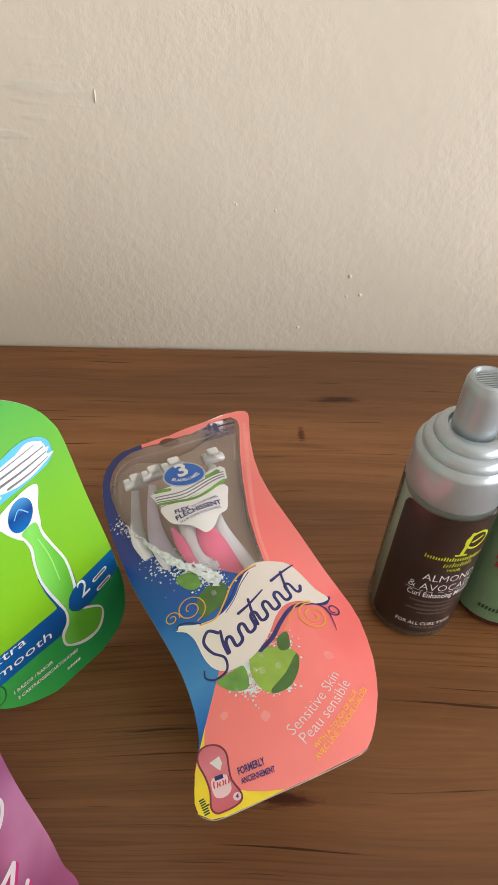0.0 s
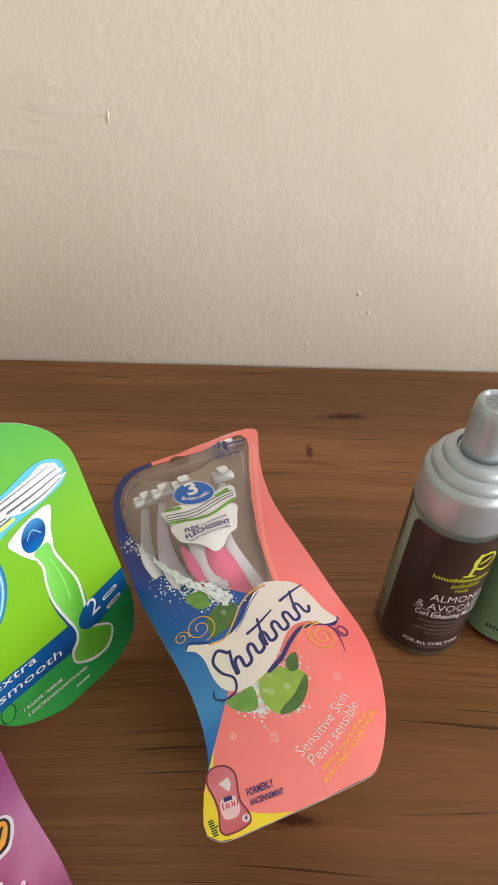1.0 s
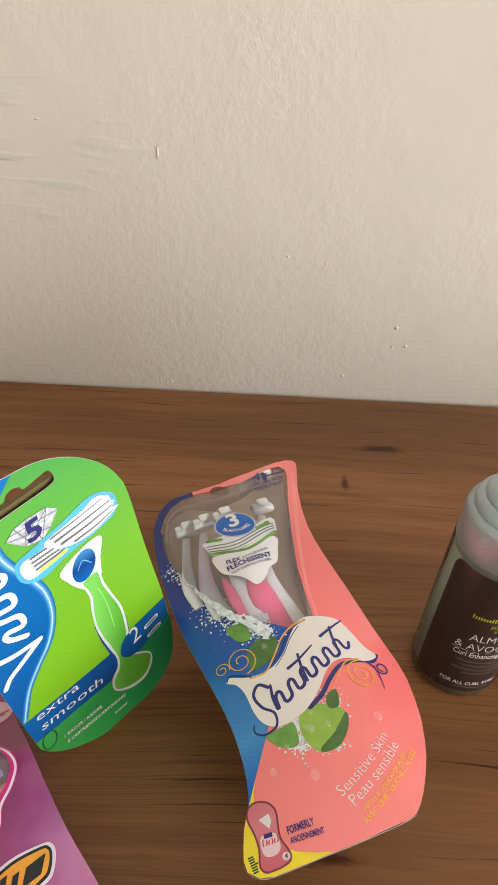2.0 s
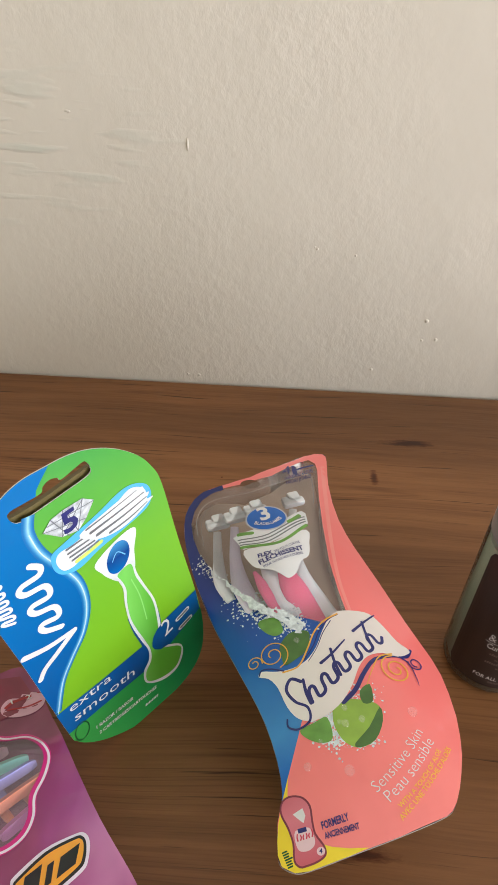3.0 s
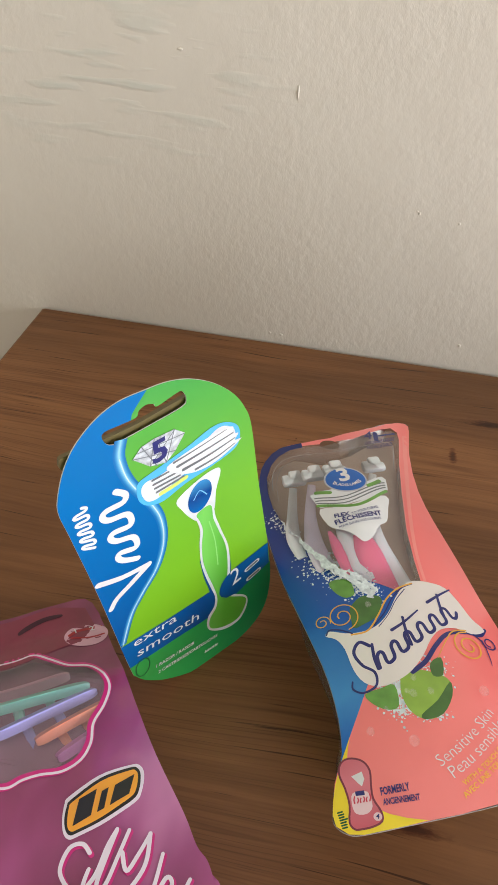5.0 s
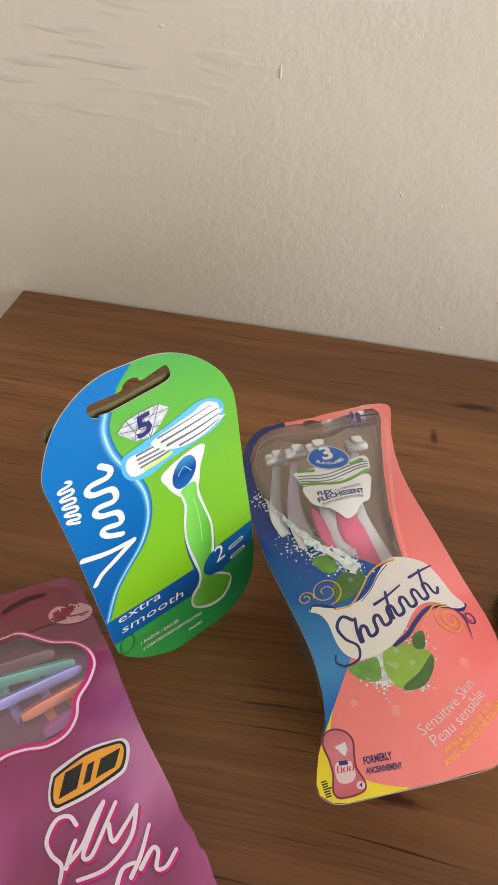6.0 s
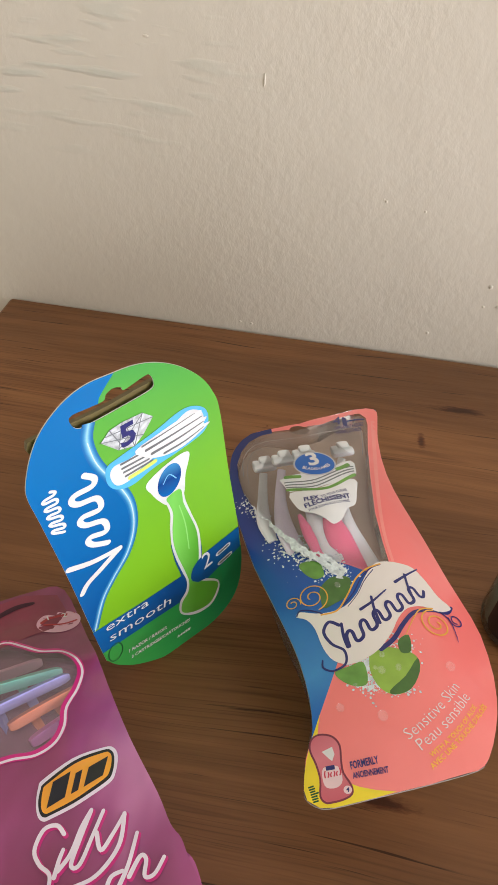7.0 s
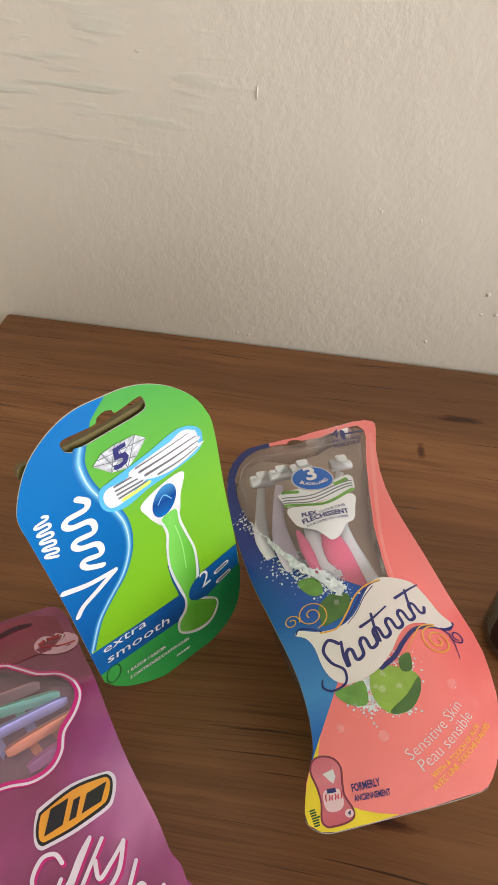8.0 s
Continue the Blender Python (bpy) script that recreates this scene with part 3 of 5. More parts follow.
# ---------------------------------------------------------------- the green and blue card pack, upright
def flat(x, y):
    return 0.0


def green_pack():
    side, fwd = Vector((0.62114, 0.78370, 0)), Vector((0.78370, -0.62114, 0))
    m = Matrix.Translation((-0.0202, -0.2753, TOP + 0.0005)) @ Matrix((
        (side.x, 0, fwd.x, 0), (side.y, 0, fwd.y, 0), (0, 1, 0, 0), (0, 0, 0, 1)))
    ob = thing("razor_card_pack", m, "green and blue printed card razor pack standing upright on wood", "razor pack")
    outline = spline(mm([(-13.1, 158.6), (-5, 158.1), (3, 155.6), (11.6, 150.5), (19.8, 143), (25.1, 135.1), (28.9, 125.1), (35, 94), (43.6, 53.6), (46.9, 31), (45.6, 13.2), (37.9, 2.8), (22.9, -1.6), (6.8, -1), (-8.3, 7.3), (-17.9, 16.3), (-22.9, 24), (-25.3, 31.9), (-34.2, 82.5), (-40.8, 115.8), (-43.3, 128), (-42.9, 134.5), (-40, 143.4), (-35.8, 150.1), (-29.2, 155.6), (-21.9, 158.4)]), 5)
    outline = [Vector((p[0], max(p[1], -0.0004))) for p in outline]
    slot = spline(mm([(-27.2, 150.2), (-26.9, 146.8), (-24.6, 144.6), (-20.5, 144.6), (-10, 145.6), (0.1, 146.9), (1.4, 149.3), (0.2, 152.2), (-1.6, 152.9), (-8.9, 151.2), (-10.2, 152.6), (-12.8, 153.4), (-15.2, 152.4), (-16.2, 150.5), (-21.2, 150.4)]), 5)

    def sheet(points, lift, material, name, parent=None, label="", smooth_line=True, cell=0.03):
        line = spline(mm(points), 5) if smooth_line else mm(points)
        return part(name, drape(fill(line, cell), flat, lift), material, parent or card, label)

    # card with the hanging slot cut through it
    bm = bmesh.new()
    loops = []
    for line in (outline, slot):
        vs = [bm.verts.new((p[0], p[1], 0)) for p in line]
        loops += [bm.edges.new((vs[k], vs[(k + 1) % len(vs)])) for k in range(len(vs))]
    bmesh.ops.triangle_fill(bm, edges=loops, use_beauty=True)
    for f in bm.faces:
        f.normal_update()
        if f.normal.z < 0:
            f.normal_flip()
    back = bmesh.ops.extrude_face_region(bm, geom=bm.faces[:])
    bmesh.ops.translate(bm, vec=(0, 0, -0.0004), verts=[v for v in back["geom"] if isinstance(v, bmesh.types.BMVert)])
    bmesh.ops.recalc_face_normals(bm, faces=bm.faces)
    for f in bm.faces:
        f.material_index = 1 if abs(f.normal.z) < 0.5 else 0
    card = part("card", bm, LIME_PRINT, ob, "glossy lime green printed card")
    card.data.materials.append(PAPER_EDGE)
    # the clear back of the pack, seen through the slot and past the card's edge
    part("back_flange", slab(spline(mm([(-40.0, 145.4), (-38.6, 146.6), (-30, 146.4), (-16, 146.6), (-2, 148.2), (4, 148.0), (6, 142), (-12, 138), (-34, 138), (-39.6, 142)]), 5), -0.0030, -0.0016), FLANGE, ob, "olive tinted clear plastic flange")
    # the moulded tray behind the card keeps the pack standing
    rear = spline([(-0.004, 0.045), (0.004, 0.004), (0.018, 0.002), (0.026, 0.012), (0.022, 0.085), (0.012, 0.10), (-0.006, 0.10), (-0.014, 0.08)], 5)
    part("tray", slab([(p[0], max(p[1], -0.001)) for p in rear], -0.020, -0.0006), TRAY_GREEN, ob, "green moulded tray behind the card")
    # blue field with its bright edge
    blue = mm([(-12.3, 158.5), (-17.6, 152.2), (-21.6, 145.1), (-22.7, 138.2), (-20, 127.9), (-12.6, 113.9), (-8.9, 103.9), (-8.3, 92.5), (-11.5, 81.5), (-17.9, 72.5), (-23.1, 63.9), (-27.8, 48.1)])
    edge = spline(blue, 6, False)
    low = min(range(len(outline)), key=lambda q: (Vector(outline[q]) - edge[-1]).length)
    field = edge + [p for p in outline[low:]]
    sheet_bm = fill([tuple(p) for p in field], 0.0012)
    hole = [Vector(p) for p in slot]

    def inside(x, y):
        hit = False
        for a, b in zip(hole, hole[1:] + hole[:1]):
            if (a.y > y) != (b.y > y) and x < a.x + (y - a.y) / (b.y - a.y) * (b.x - a.x):
                hit = not hit
        return hit

    gone = [f for f in sheet_bm.faces if inside(*f.calc_center_median().to_2d())]
    bmesh.ops.delete(sheet_bm, geom=gone, context="FACES")
    ring = hole + hole[:1]
    for v in sheet_bm.verts:
        if v.is_boundary:
            p = v.co.to_2d()
            near = min((geometry.intersect_point_line(p, a, b) + (a, b) for a, b in zip(ring, ring[1:])), key=lambda q: (q[2].lerp(q[3], min(1, max(0, q[1]))) - p).length)
            q = near[2].lerp(near[3], min(1, max(0, near[1])))
            if (q - p).length < 0.0013:
                v.co.x, v.co.y = q.x, q.y
    part("blue_field", drape(sheet_bm, flat, 0.00025), BLUE_PRINT, card, "bright blue printed field")
    for k, ink in enumerate(GLOW):
        part("glow_line", drape(ribbon(blue[2:-1] + [Vector(blue[-2]).lerp(Vector(blue[-1]), 0.9)], 0.0088 - 0.0011 * k, (0.5, 0.3), ends=False), flat, 0.0003 + 0.00003 * k), ink, card)
    part("bright_line", drape(ribbon(blue[3:], 0.0009, (0.4, 0.3), ends=False), flat, 0.0006), SKY_WHITE, card)
    # green foot and the navy band
    line = [Vector(p) for p in mm([(-26.1, 36.8), (-4.9, 35.6), (18.3, 33.8), (30.4, 38), (44.9, 43.7)])]
    first = min(range(len(outline)), key=lambda q: (outline[q] - line[-1]).length)
    last = min(range(len(outline)), key=lambda q: (outline[q] - line[0]).length)
    part("green_foot", drape(fill(line + outline[first:last + 1], 0.03), flat, 0.0005), FOOT_GREEN, card)
    sheet([(-28.5, 48.7), (-7.4, 48.1), (14.8, 48.4), (29.4, 52.1), (43, 56.8), (45, 42.9), (30.4, 36.8), (18.4, 31.4), (-4.4, 32.1), (-25.3, 32.3)], 0.0007, NAVY_PRINT, "navy_band", smooth_line=False)
    # the pictured razor
    sheet([(18, 45.6), (18.8, 48.6), (21, 51.4), (25, 53.6), (42.6, 56.8), (44.6, 43.2), (31.6, 37.6), (26, 36.4), (22, 37.2), (19, 40.2), (17.9, 43.0)], 0.0015, NAVY_PRINT, "navy_tab", smooth_line=False)
    sheet([(4.6, 98.5), (12, 99.7), (14.5, 90.4), (17.5, 81.4), (21.2, 70.3), (22.8, 57.8), (23.1, 47.7), (22.3, 40.2), (24.6, 37.6), (32.9, 30), (34.2, 22.2), (30.2, 15), (21.8, 15.4), (13.2, 22.8), (12.3, 31.5), (15.4, 36.6), (15.7, 43), (13.1, 51.3), (9.9, 61.8), (8.1, 70.1), (7.3, 79.9), (7.4, 87.7), (6, 93.3)], 0.0010, RAZOR_WHITE, "razor_outline")
    sheet([(5.9, 97.1), (11.8, 98.1), (13.4, 90.2), (16.2, 82), (20, 70.8), (21.5, 58.7), (21.5, 49.3), (20.4, 41.7), (23.7, 36.8), (32.3, 29.3), (33.1, 23.5), (29.4, 16.9), (21.4, 17.8), (14.1, 23.2), (13.5, 30.1), (16.6, 35.1), (16.9, 42), (14.5, 50.9), (11.3, 61), (9.1, 70), (8.4, 79.1), (8.7, 87.1), (7.2, 92.8)], 0.0013, GRIP_GREEN, "razor_handle")
    part("grip_shine", drape(ribbon(mm([(11.4, 90), (14.5, 77.9), (16.5, 62.5)]), 0.0016, (0.3, 0.3)), flat, 0.0015), GRIP_PALE, card)
    sheet([(-2.4, 109.2), (-0.3, 102.8), (2.9, 97.4), (6.6, 93.2), (11.3, 92.6), (13.8, 95.4), (14.2, 103.9), (15.6, 113.5), (8.2, 114.0)], 0.0009, RAZOR_WHITE, "razor_neck")
    head_line = mm([(-17.7, 122.4), (-16.7, 125.6), (-12.1, 127), (0.9, 130.1), (11, 133.4), (17.3, 132.7), (22.3, 128.9), (23.7, 123.2), (21.2, 119), (11.4, 116.5), (0.9, 114.9), (-7.8, 112.3), (-13.7, 113.8), (-16.9, 117.5)])
    part("razor_head", drape(fill(spline(head_line, 5), 0.03), flat, 0.0014), SKY_PRINT, card, "light blue razor head")
    sheet([(-16.1, 121), (-14.3, 124.2), (-7.5, 124.4), (7.6, 129), (14.5, 131.9), (19.4, 129.8), (21.5, 126.2), (19.8, 122.2), (7.8, 121), (-2.5, 118.5), (-9.3, 115), (-14, 115.8)], 0.0017, RAZOR_WHITE, "razor_cartridge")
    for line in ([(-11.8, 123.6), (-5.1, 123.9)], [(-11.5, 121.6), (-3.2, 121.8)], [(-11.0, 119.7), (-1.3, 119.9)], [(-10.4, 117.7), (0.2, 118.6)]):
        part("razor_blade", drape(ribbon(mm(line), 0.0009, (1.0, 0.8), steps=3), flat, 0.0019), BLADE_GREY, card)
    swoosh = sheet([(-6.3, 126.2), (-3.2, 121.9), (2.4, 118.6), (9.4, 117.4), (16.4, 118.6), (24.3, 122.4), (21.5, 123.2), (22.8, 125.6), (19.8, 126.4), (20.2, 129.6), (13.2, 130.4), (2.6, 128.6)], 0.0022, RAZOR_WHITE, "white_sweep")
    for line, w in (([(-3.7, 126.6), (5.2, 127.7), (17.4, 129.6)], 0.0009), ([(-2.3, 124.2), (7.9, 125.2), (20.4, 126.8)], 0.0013), ([(0.0, 121.6), (10.7, 122.4), (21.4, 124.2)], 0.0014), ([(5.0, 119.0), (14.0, 119.8), (21.5, 121.8)], 0.0011)):
        part("blade_streak", drape(ribbon(mm(line), w, (0.9, 0.3)), flat, 0.0026), BLADE_GREY, swoosh)
    part("lime_strip", drape(ribbon(mm([(-8.8, 116.2), (-4.6, 116.6), (1.2, 117.6)]), 0.0017), flat, 0.0021), LIME_LIGHT, card)
    button = Vector(mm([(7.1, 105.3)])[0])
    part("razor_button", drape(fill(ellipse(button.x, button.y, 0.0050, 0.0072, -8), 0.03), flat, 0.0016), BUTTON_BLUE, card)
    part("button_shine", drape(ribbon(mm([(4.4, 105), (6.8, 108.1), (10, 104.6)]), 0.0014, (0.3, 0.3)), flat, 0.0019), PALE_BLUE, card)
    ridge = bmesh.new()
    ribbon(mm([(8.3, 70.6), (10.3, 59.8), (13.5, 47.8), (14.2, 35.3)]), 0.0030, (0.4, 0.3), bm=ridge)
    ribbon(mm([(21.3, 68), (22.9, 56), (22.6, 45.5), (20.2, 41.6)]), 0.0034, (0.2, 0.3), bm=ridge)
    part("grip_ridge", drape(ridge, flat, 0.0009), NAVY_PRINT, card)
    # diamond with its number
    gem = part("diamond", drape(fill(mm([(-18.4, 135.8), (-15.2, 139.1), (-10.6, 140), (-3.3, 140), (0.7, 136.7), (-3, 131.4), (-6.5, 128.4), (-12.4, 129.9)]), 0.03), flat, 0.0022), GEM_WHITE, card)
    for a, b in zip(mm([(-18.4, 135.8), (-15.2, 139.1), (-10.6, 140), (-3.3, 140), (-12.4, 129.9), (-6.5, 128.4), (-16.7, 137.3)]), mm([(-3, 131.4), (-9.9, 128.8), (-12.4, 129.9), (-6.5, 128.4), (-3.3, 139.8), (-9.6, 139.1), (0.5, 136.6)])):
        part("facet_line", drape(ribbon([a, b], 0.00035, steps=1), flat, 0.0024), GEM_GREY, gem)
    part("number", drape(lettering("5", mm([(-11.3, 130.2)])[0], mm([(-5.6, 130.7)])[0], bold=0.03, tall=0.95), flat, 0.0026), NAVY_INK, gem)
    # wordmarks as rows of plain strokes
    for k, line in enumerate(([(-34.2, 89.6), (-25.0, 86.8), (-14.6, 86.0)], [(-14.6, 86.0), (-22.4, 81.0), (-28.0, 77.6), (-30.6, 73.8)])):
        part("wordmark_bar", drape(ribbon(mm(line), 0.0025, (1.0, 0.85)), flat, 0.0008 + 0.0003 * k), INK_WHITE, card)
    for low, high, humps, wide in (((-17.6, 91.5, -22.0, 126.5), (-25.6, 95.0, -31.6, 126.5), 3, 0.0023), ((-33.0, 107.6, -35.0, 127.0), (-37.6, 109.6, -39.4, 126.5), 5, 0.0011)):
        part("wordmark_wave", drape(ribbon(running_line(*mm([low[:2], low[2:], high[:2], high[2:]]), humps), wide), flat, 0.0008), INK_WHITE, card)
    # readable words
    for words, a, b, bold, tall in (
            ("extra", mm([(-23.1, 44.4)])[0], mm([(-3.4, 43.9)])[0], 0.0, 0.72), ("smooth", mm([(-21.9, 36.9)])[0], mm([(7.5, 35.4)])[0], 0.0, 0.72),
            ("1 RAZOR / RASOIR", mm([(-13.8, 21.3)])[0], mm([(5.4, 19.9)])[0], 0.022, 1.25), ("2 CARTRIDGES/CARTOUCHES", mm([(-12.9, 16.2)])[0], mm([(17.8, 13.9)])[0], 0.022, 1.25),
            ("2", mm([(24.8, 43.1)])[0], mm([(29.4, 44)])[0], 0.0, 1.4)):
        part("lettering", drape(lettering(words, a, b, bold=bold, tall=tall), flat, 0.0021), INK_WHITE, card)
    tiny = bars(mm([(11, 7.5)])[0], mm([(18.3, 7.1)])[0], 0.0012, 8, 5)
    part("fine_print", drape(tiny, flat, 0.0009), INK_WHITE, card)
    icons = bmesh.new()
    for line in (mm([(32.2, 47.6), (34.6, 48.3), (37.7, 49.3)]), mm([(33.6, 40.7), (36.1, 41.4), (39.2, 42.4)])):
        ribbon(line, 0.0026, bm=icons)
    part("cartridge_icons", drape(icons, flat, 0.0019), INK_WHITE, card)
    ic = bmesh.new()
    for line in (mm([(32.5, 47.7), (34.9, 48.5), (37.4, 49.2)]), mm([(33.9, 40.8), (36.4, 41.5), (38.9, 42.2)])):
        ribbon(line, 0.0014, bm=ic)
    part("icon_fill", drape(ic, flat, 0.0023), BLADE_GREY, card)
    spot = Vector(mm([(-19.8, 27.6)])[0])
    part("round_emblem", drape(ribbon(ellipse(spot.x, spot.y, 0.0032, 0.0056)[:-1], 0.0006, closed=True, steps=1), flat, 0.0009), EMBLEM_GREEN, card)
    return ob


# ---------------------------------------------------------------- the coral blister pack, lying on its bulging back
def dome(x, y):
    w = (x + 0.053) - (0.033 + (-0.188 - (y - 0.242)) * 0.38)
    return 0.045 + 0.013 * max(0, 1 - (w / 0.046) ** 2) * max(0, 1 - (y / 0.115) ** 4)


BUBBLE = (-0.0187, 0.0308)     # the middle of the clear blister


def bubble(x, y):
    """The clear blister stands a little proud of the printed film."""
    d = ((x - BUBBLE[0]) / 0.026) ** 2 + ((y - BUBBLE[1]) / 0.036) ** 2
    return dome(x, y) + 0.0075 * math.exp(-d * d)


def coral_pack():
    ob = thing("razor_blister_pack", pose(0.053, -0.242, TOP), "coral and blue blister pack of razors lying on wood", "razor pack")
    rim = spline(mm([(9.6, 109.9), (11.9, 104.1), (12.2, 84.3), (16.1, 54.9), (23.3, 35.9), (32.5, 17.9), (41.9, -1.9), (50.8, -18.1), (55.2, -34.7), (55.6, -53.5), (53.1, -67.9), (49.6, -78.4), (45.5, -83.4), (30.1, -90.4), (13.8, -96.2), (1.4, -100.3), (-3.1, -100.8), (-7.2, -99), (-8.6, -95.8), (-9, -86.5), (-7.9, -79.7), (-8.5, -72.3), (-12, -60.2), (-17.8, -46.7), (-27.7, -28.5), (-37.3, -11.1), (-47, 10.6), (-55, 33.8), (-57.5, 47.2), (-56.5, 56.9), (-50.5, 64.8), (-38.6, 69.6), (-28.1, 75.2), (-14.8, 88.9), (-0.5, 105.9)]), 3)

    def sheet(points, lift, material, name, parent=None, label="", steps=3, cell=0.003, smooth_line=True, surface=dome):
        line = spline(mm(points), steps) if smooth_line else mm(points)
        return part(name, drape(fill(line, cell), surface, lift), material, parent or ob, label, smooth=True)

    part("tray", shell([tuple(p) for p in rim], dome, 0.0, 0.42), CLEAR_TRAY, ob, "clear plastic tray")
    part("rim", band([tuple(p) for p in rim], 0.0008, dome), RIM_HIGHLIGHT_FILM, ob)
    coral = part("coral_panel", drape(fill(mm([(-48, 66.4), (-38.6, 69.6), (-28.1, 75.2), (-14.8, 88.9), (-0.5, 105.9), (5.6, 109.8), (9.6, 109.9), (11.4, 108), (11.9, 104.1), (12.2, 84.3), (13.7, 67.8), (16.1, 54.9), (19.5, 44.5), (23.3, 35.9), (32.5, 17.9), (41.9, -1.9), (50.8, -18.1), (53.7, -25.7), (55.2, -34.7), (56, -44.3), (55.6, -53.5), (54.7, -60.9), (53.1, -67.9), (51.5, -73.5), (49.6, -78.4), (47.8, -81.4), (45.5, -83.4), (30.1, -90.4), (13.8, -96.2), (1.4, -100.3), (-3.1, -100.8), (-7.2, -99), (-8.6, -95.8), (-9, -86.5), (-7.9, -79.7), (-5.9, -71.9), (-3, -59.9), (-1.2, -52), (0.7, -41.3), (4.9, -24.5), (10.5, -13.4), (16.4, -6.8), (13.3, 5.6), (10, 22.5), (7.8, 46.2), (6.7, 70.1), (6.7, 94.4), (5.6, 100.7), (2, 103), (-3.4, 98.1), (-17.2, 78.7), (-30.4, 69.4), (-43.7, 65.4)]), 0.003), dome, 0.0), CORAL_SHADED, ob, "glossy coral printed film", smooth=True)
    blue = part("blue_panel", drape(fill(mm([(-41.3, 68.7), (-50.6, 65.2), (-54.3, 61.4), (-56.5, 56.9), (-57.6, 52.2), (-57.5, 47.2), (-56.6, 40.6), (-55, 33.8), (-51.4, 22.1), (-47, 10.6), (-37.3, -11.1), (-27.7, -28.5), (-17.8, -46.7), (-14.5, -53.7), (-12, -60.2), (-9.9, -66.5), (-8.5, -72.3), (-7.8, -77), (-7.9, -80.6), (-8.8, -86.9), (-5.9, -71.9), (-3, -59.9), (-1.2, -52), (0.7, -41.3), (4.9, -24.5), (9.4, -13.5), (0.4, -11.3), (-15.5, -7.7), (-25.4, 1.1), (-35.9, 12.4), (-42.9, 19.8), (-48.2, 28.1), (-51.9, 37.1), (-54, 45.9), (-53.3, 53.6), (-50.7, 59.2), (-46.2, 63.2), (-40.4, 65.2)]), 0.003), dome, 0.0003), DEEP_BLUE, ob, "navy to sky blue printed film", smooth=True)
    yellow = part("yellow_corner", drape(fill(mm([(-5.9, -71.7), (-6.9, -76.3), (-7.9, -80.6), (-8.8, -86.9), (-8.9, -91.6), (-8.6, -95.8), (-7.2, -99), (-3.1, -100.8), (1.4, -100.3), (13.8, -96.2), (20, -93.8), (13.8, -94.1), (8.4, -93.7), (3.1, -92.3), (-1.5, -89.5), (-4.3, -85.4), (-6, -80), (-6.1, -75.5)]), 0.003), dome, 0.0006), YELLOW_PRINT, ob, "yellow printed corner", smooth=True)
    clear = part("window_film", drape(fill(mm([(-43.6, 64.2), (-30, 65.1), (-17, 75.4), (-3.4, 96.1), (2, 100.6), (5.6, 99), (6.7, 92.6), (6.7, 69.9), (7.7, 43.7), (9.9, 21), (13.3, 5.5), (16.4, -6.8), (9.4, -14.9), (0.4, -11.4), (-15.4, -9), (-25, -1.7), (-35.3, 8.9), (-42.4, 17.3), (-47.9, 26.8), (-51.8, 36.6), (-54, 45.7), (-53.3, 53.6), (-50.7, 59.1), (-46.2, 63)]), 0.003), bubble, 0.0003), CLEAR_FILM, ob, "clear plastic window", smooth=True)
    clear.visible_shadow = False
    part("blister_back", drape(fill(mm([(-43.3, 61.5), (-29.6, 61), (-16.8, 71.1), (-3.3, 92.3), (2, 97), (4.9, 94.7), (6.5, 69.8), (7.7, 43.7), (9.9, 21), (13.3, 5.5), (16.4, -6.8), (9.4, -14.9), (0.4, -11.4), (-15.4, -9), (-25, -1.7), (-35.3, 8.9), (-42.4, 17.3), (-47.3, 26.4), (-50.6, 36), (-52.8, 45.2), (-52.1, 52.4), (-49.9, 57.3)]), 0.003), lambda x, y: dome(x, y) - 0.0052 - 0.45 * (bubble(x, y) - dome(x, y)), 0), BLISTER_BACK, ob, "milky taupe back of the blister", smooth=True)
    # highlights along the blister's ridges, painted as two whitish lines
    part("blister_highlight", drape(ribbon(mm([(-49.7, 37), (-51.5, 47.3), (-49.3, 54.5), (-42.8, 57.8), (-26.6, 57.3), (-14, 70.6), (-0.4, 88.1), (3.4, 82.2), (3.9, 61.2)]), 0.0012, (0.3, 0.3)), bubble, 0.0006), RIM_HIGHLIGHT_FILM, clear)
    part("blister_highlight", drape(ribbon(mm([(-46.2, 30), (-48.8, 42), (-47.8, 50.6), (-43.0, 55.0), (-36, 55.6)]), 0.0008, (0.2, 0.2)), bubble, 0.0008), RIM_HIGHLIGHT_FILM, clear)
    # highlight on the seal fold, painted as a paler strip
    part("seal_fold_shine", drape(ribbon(mm([(9.7, 98.6), (10.2, 72.7), (11.3, 39.0), (13.8, 12.8), (17.9, -5.2)]), 0.0030, (0.8, 0.4)), dome, 0.0004), CORAL_FOLD_SHINE, coral)

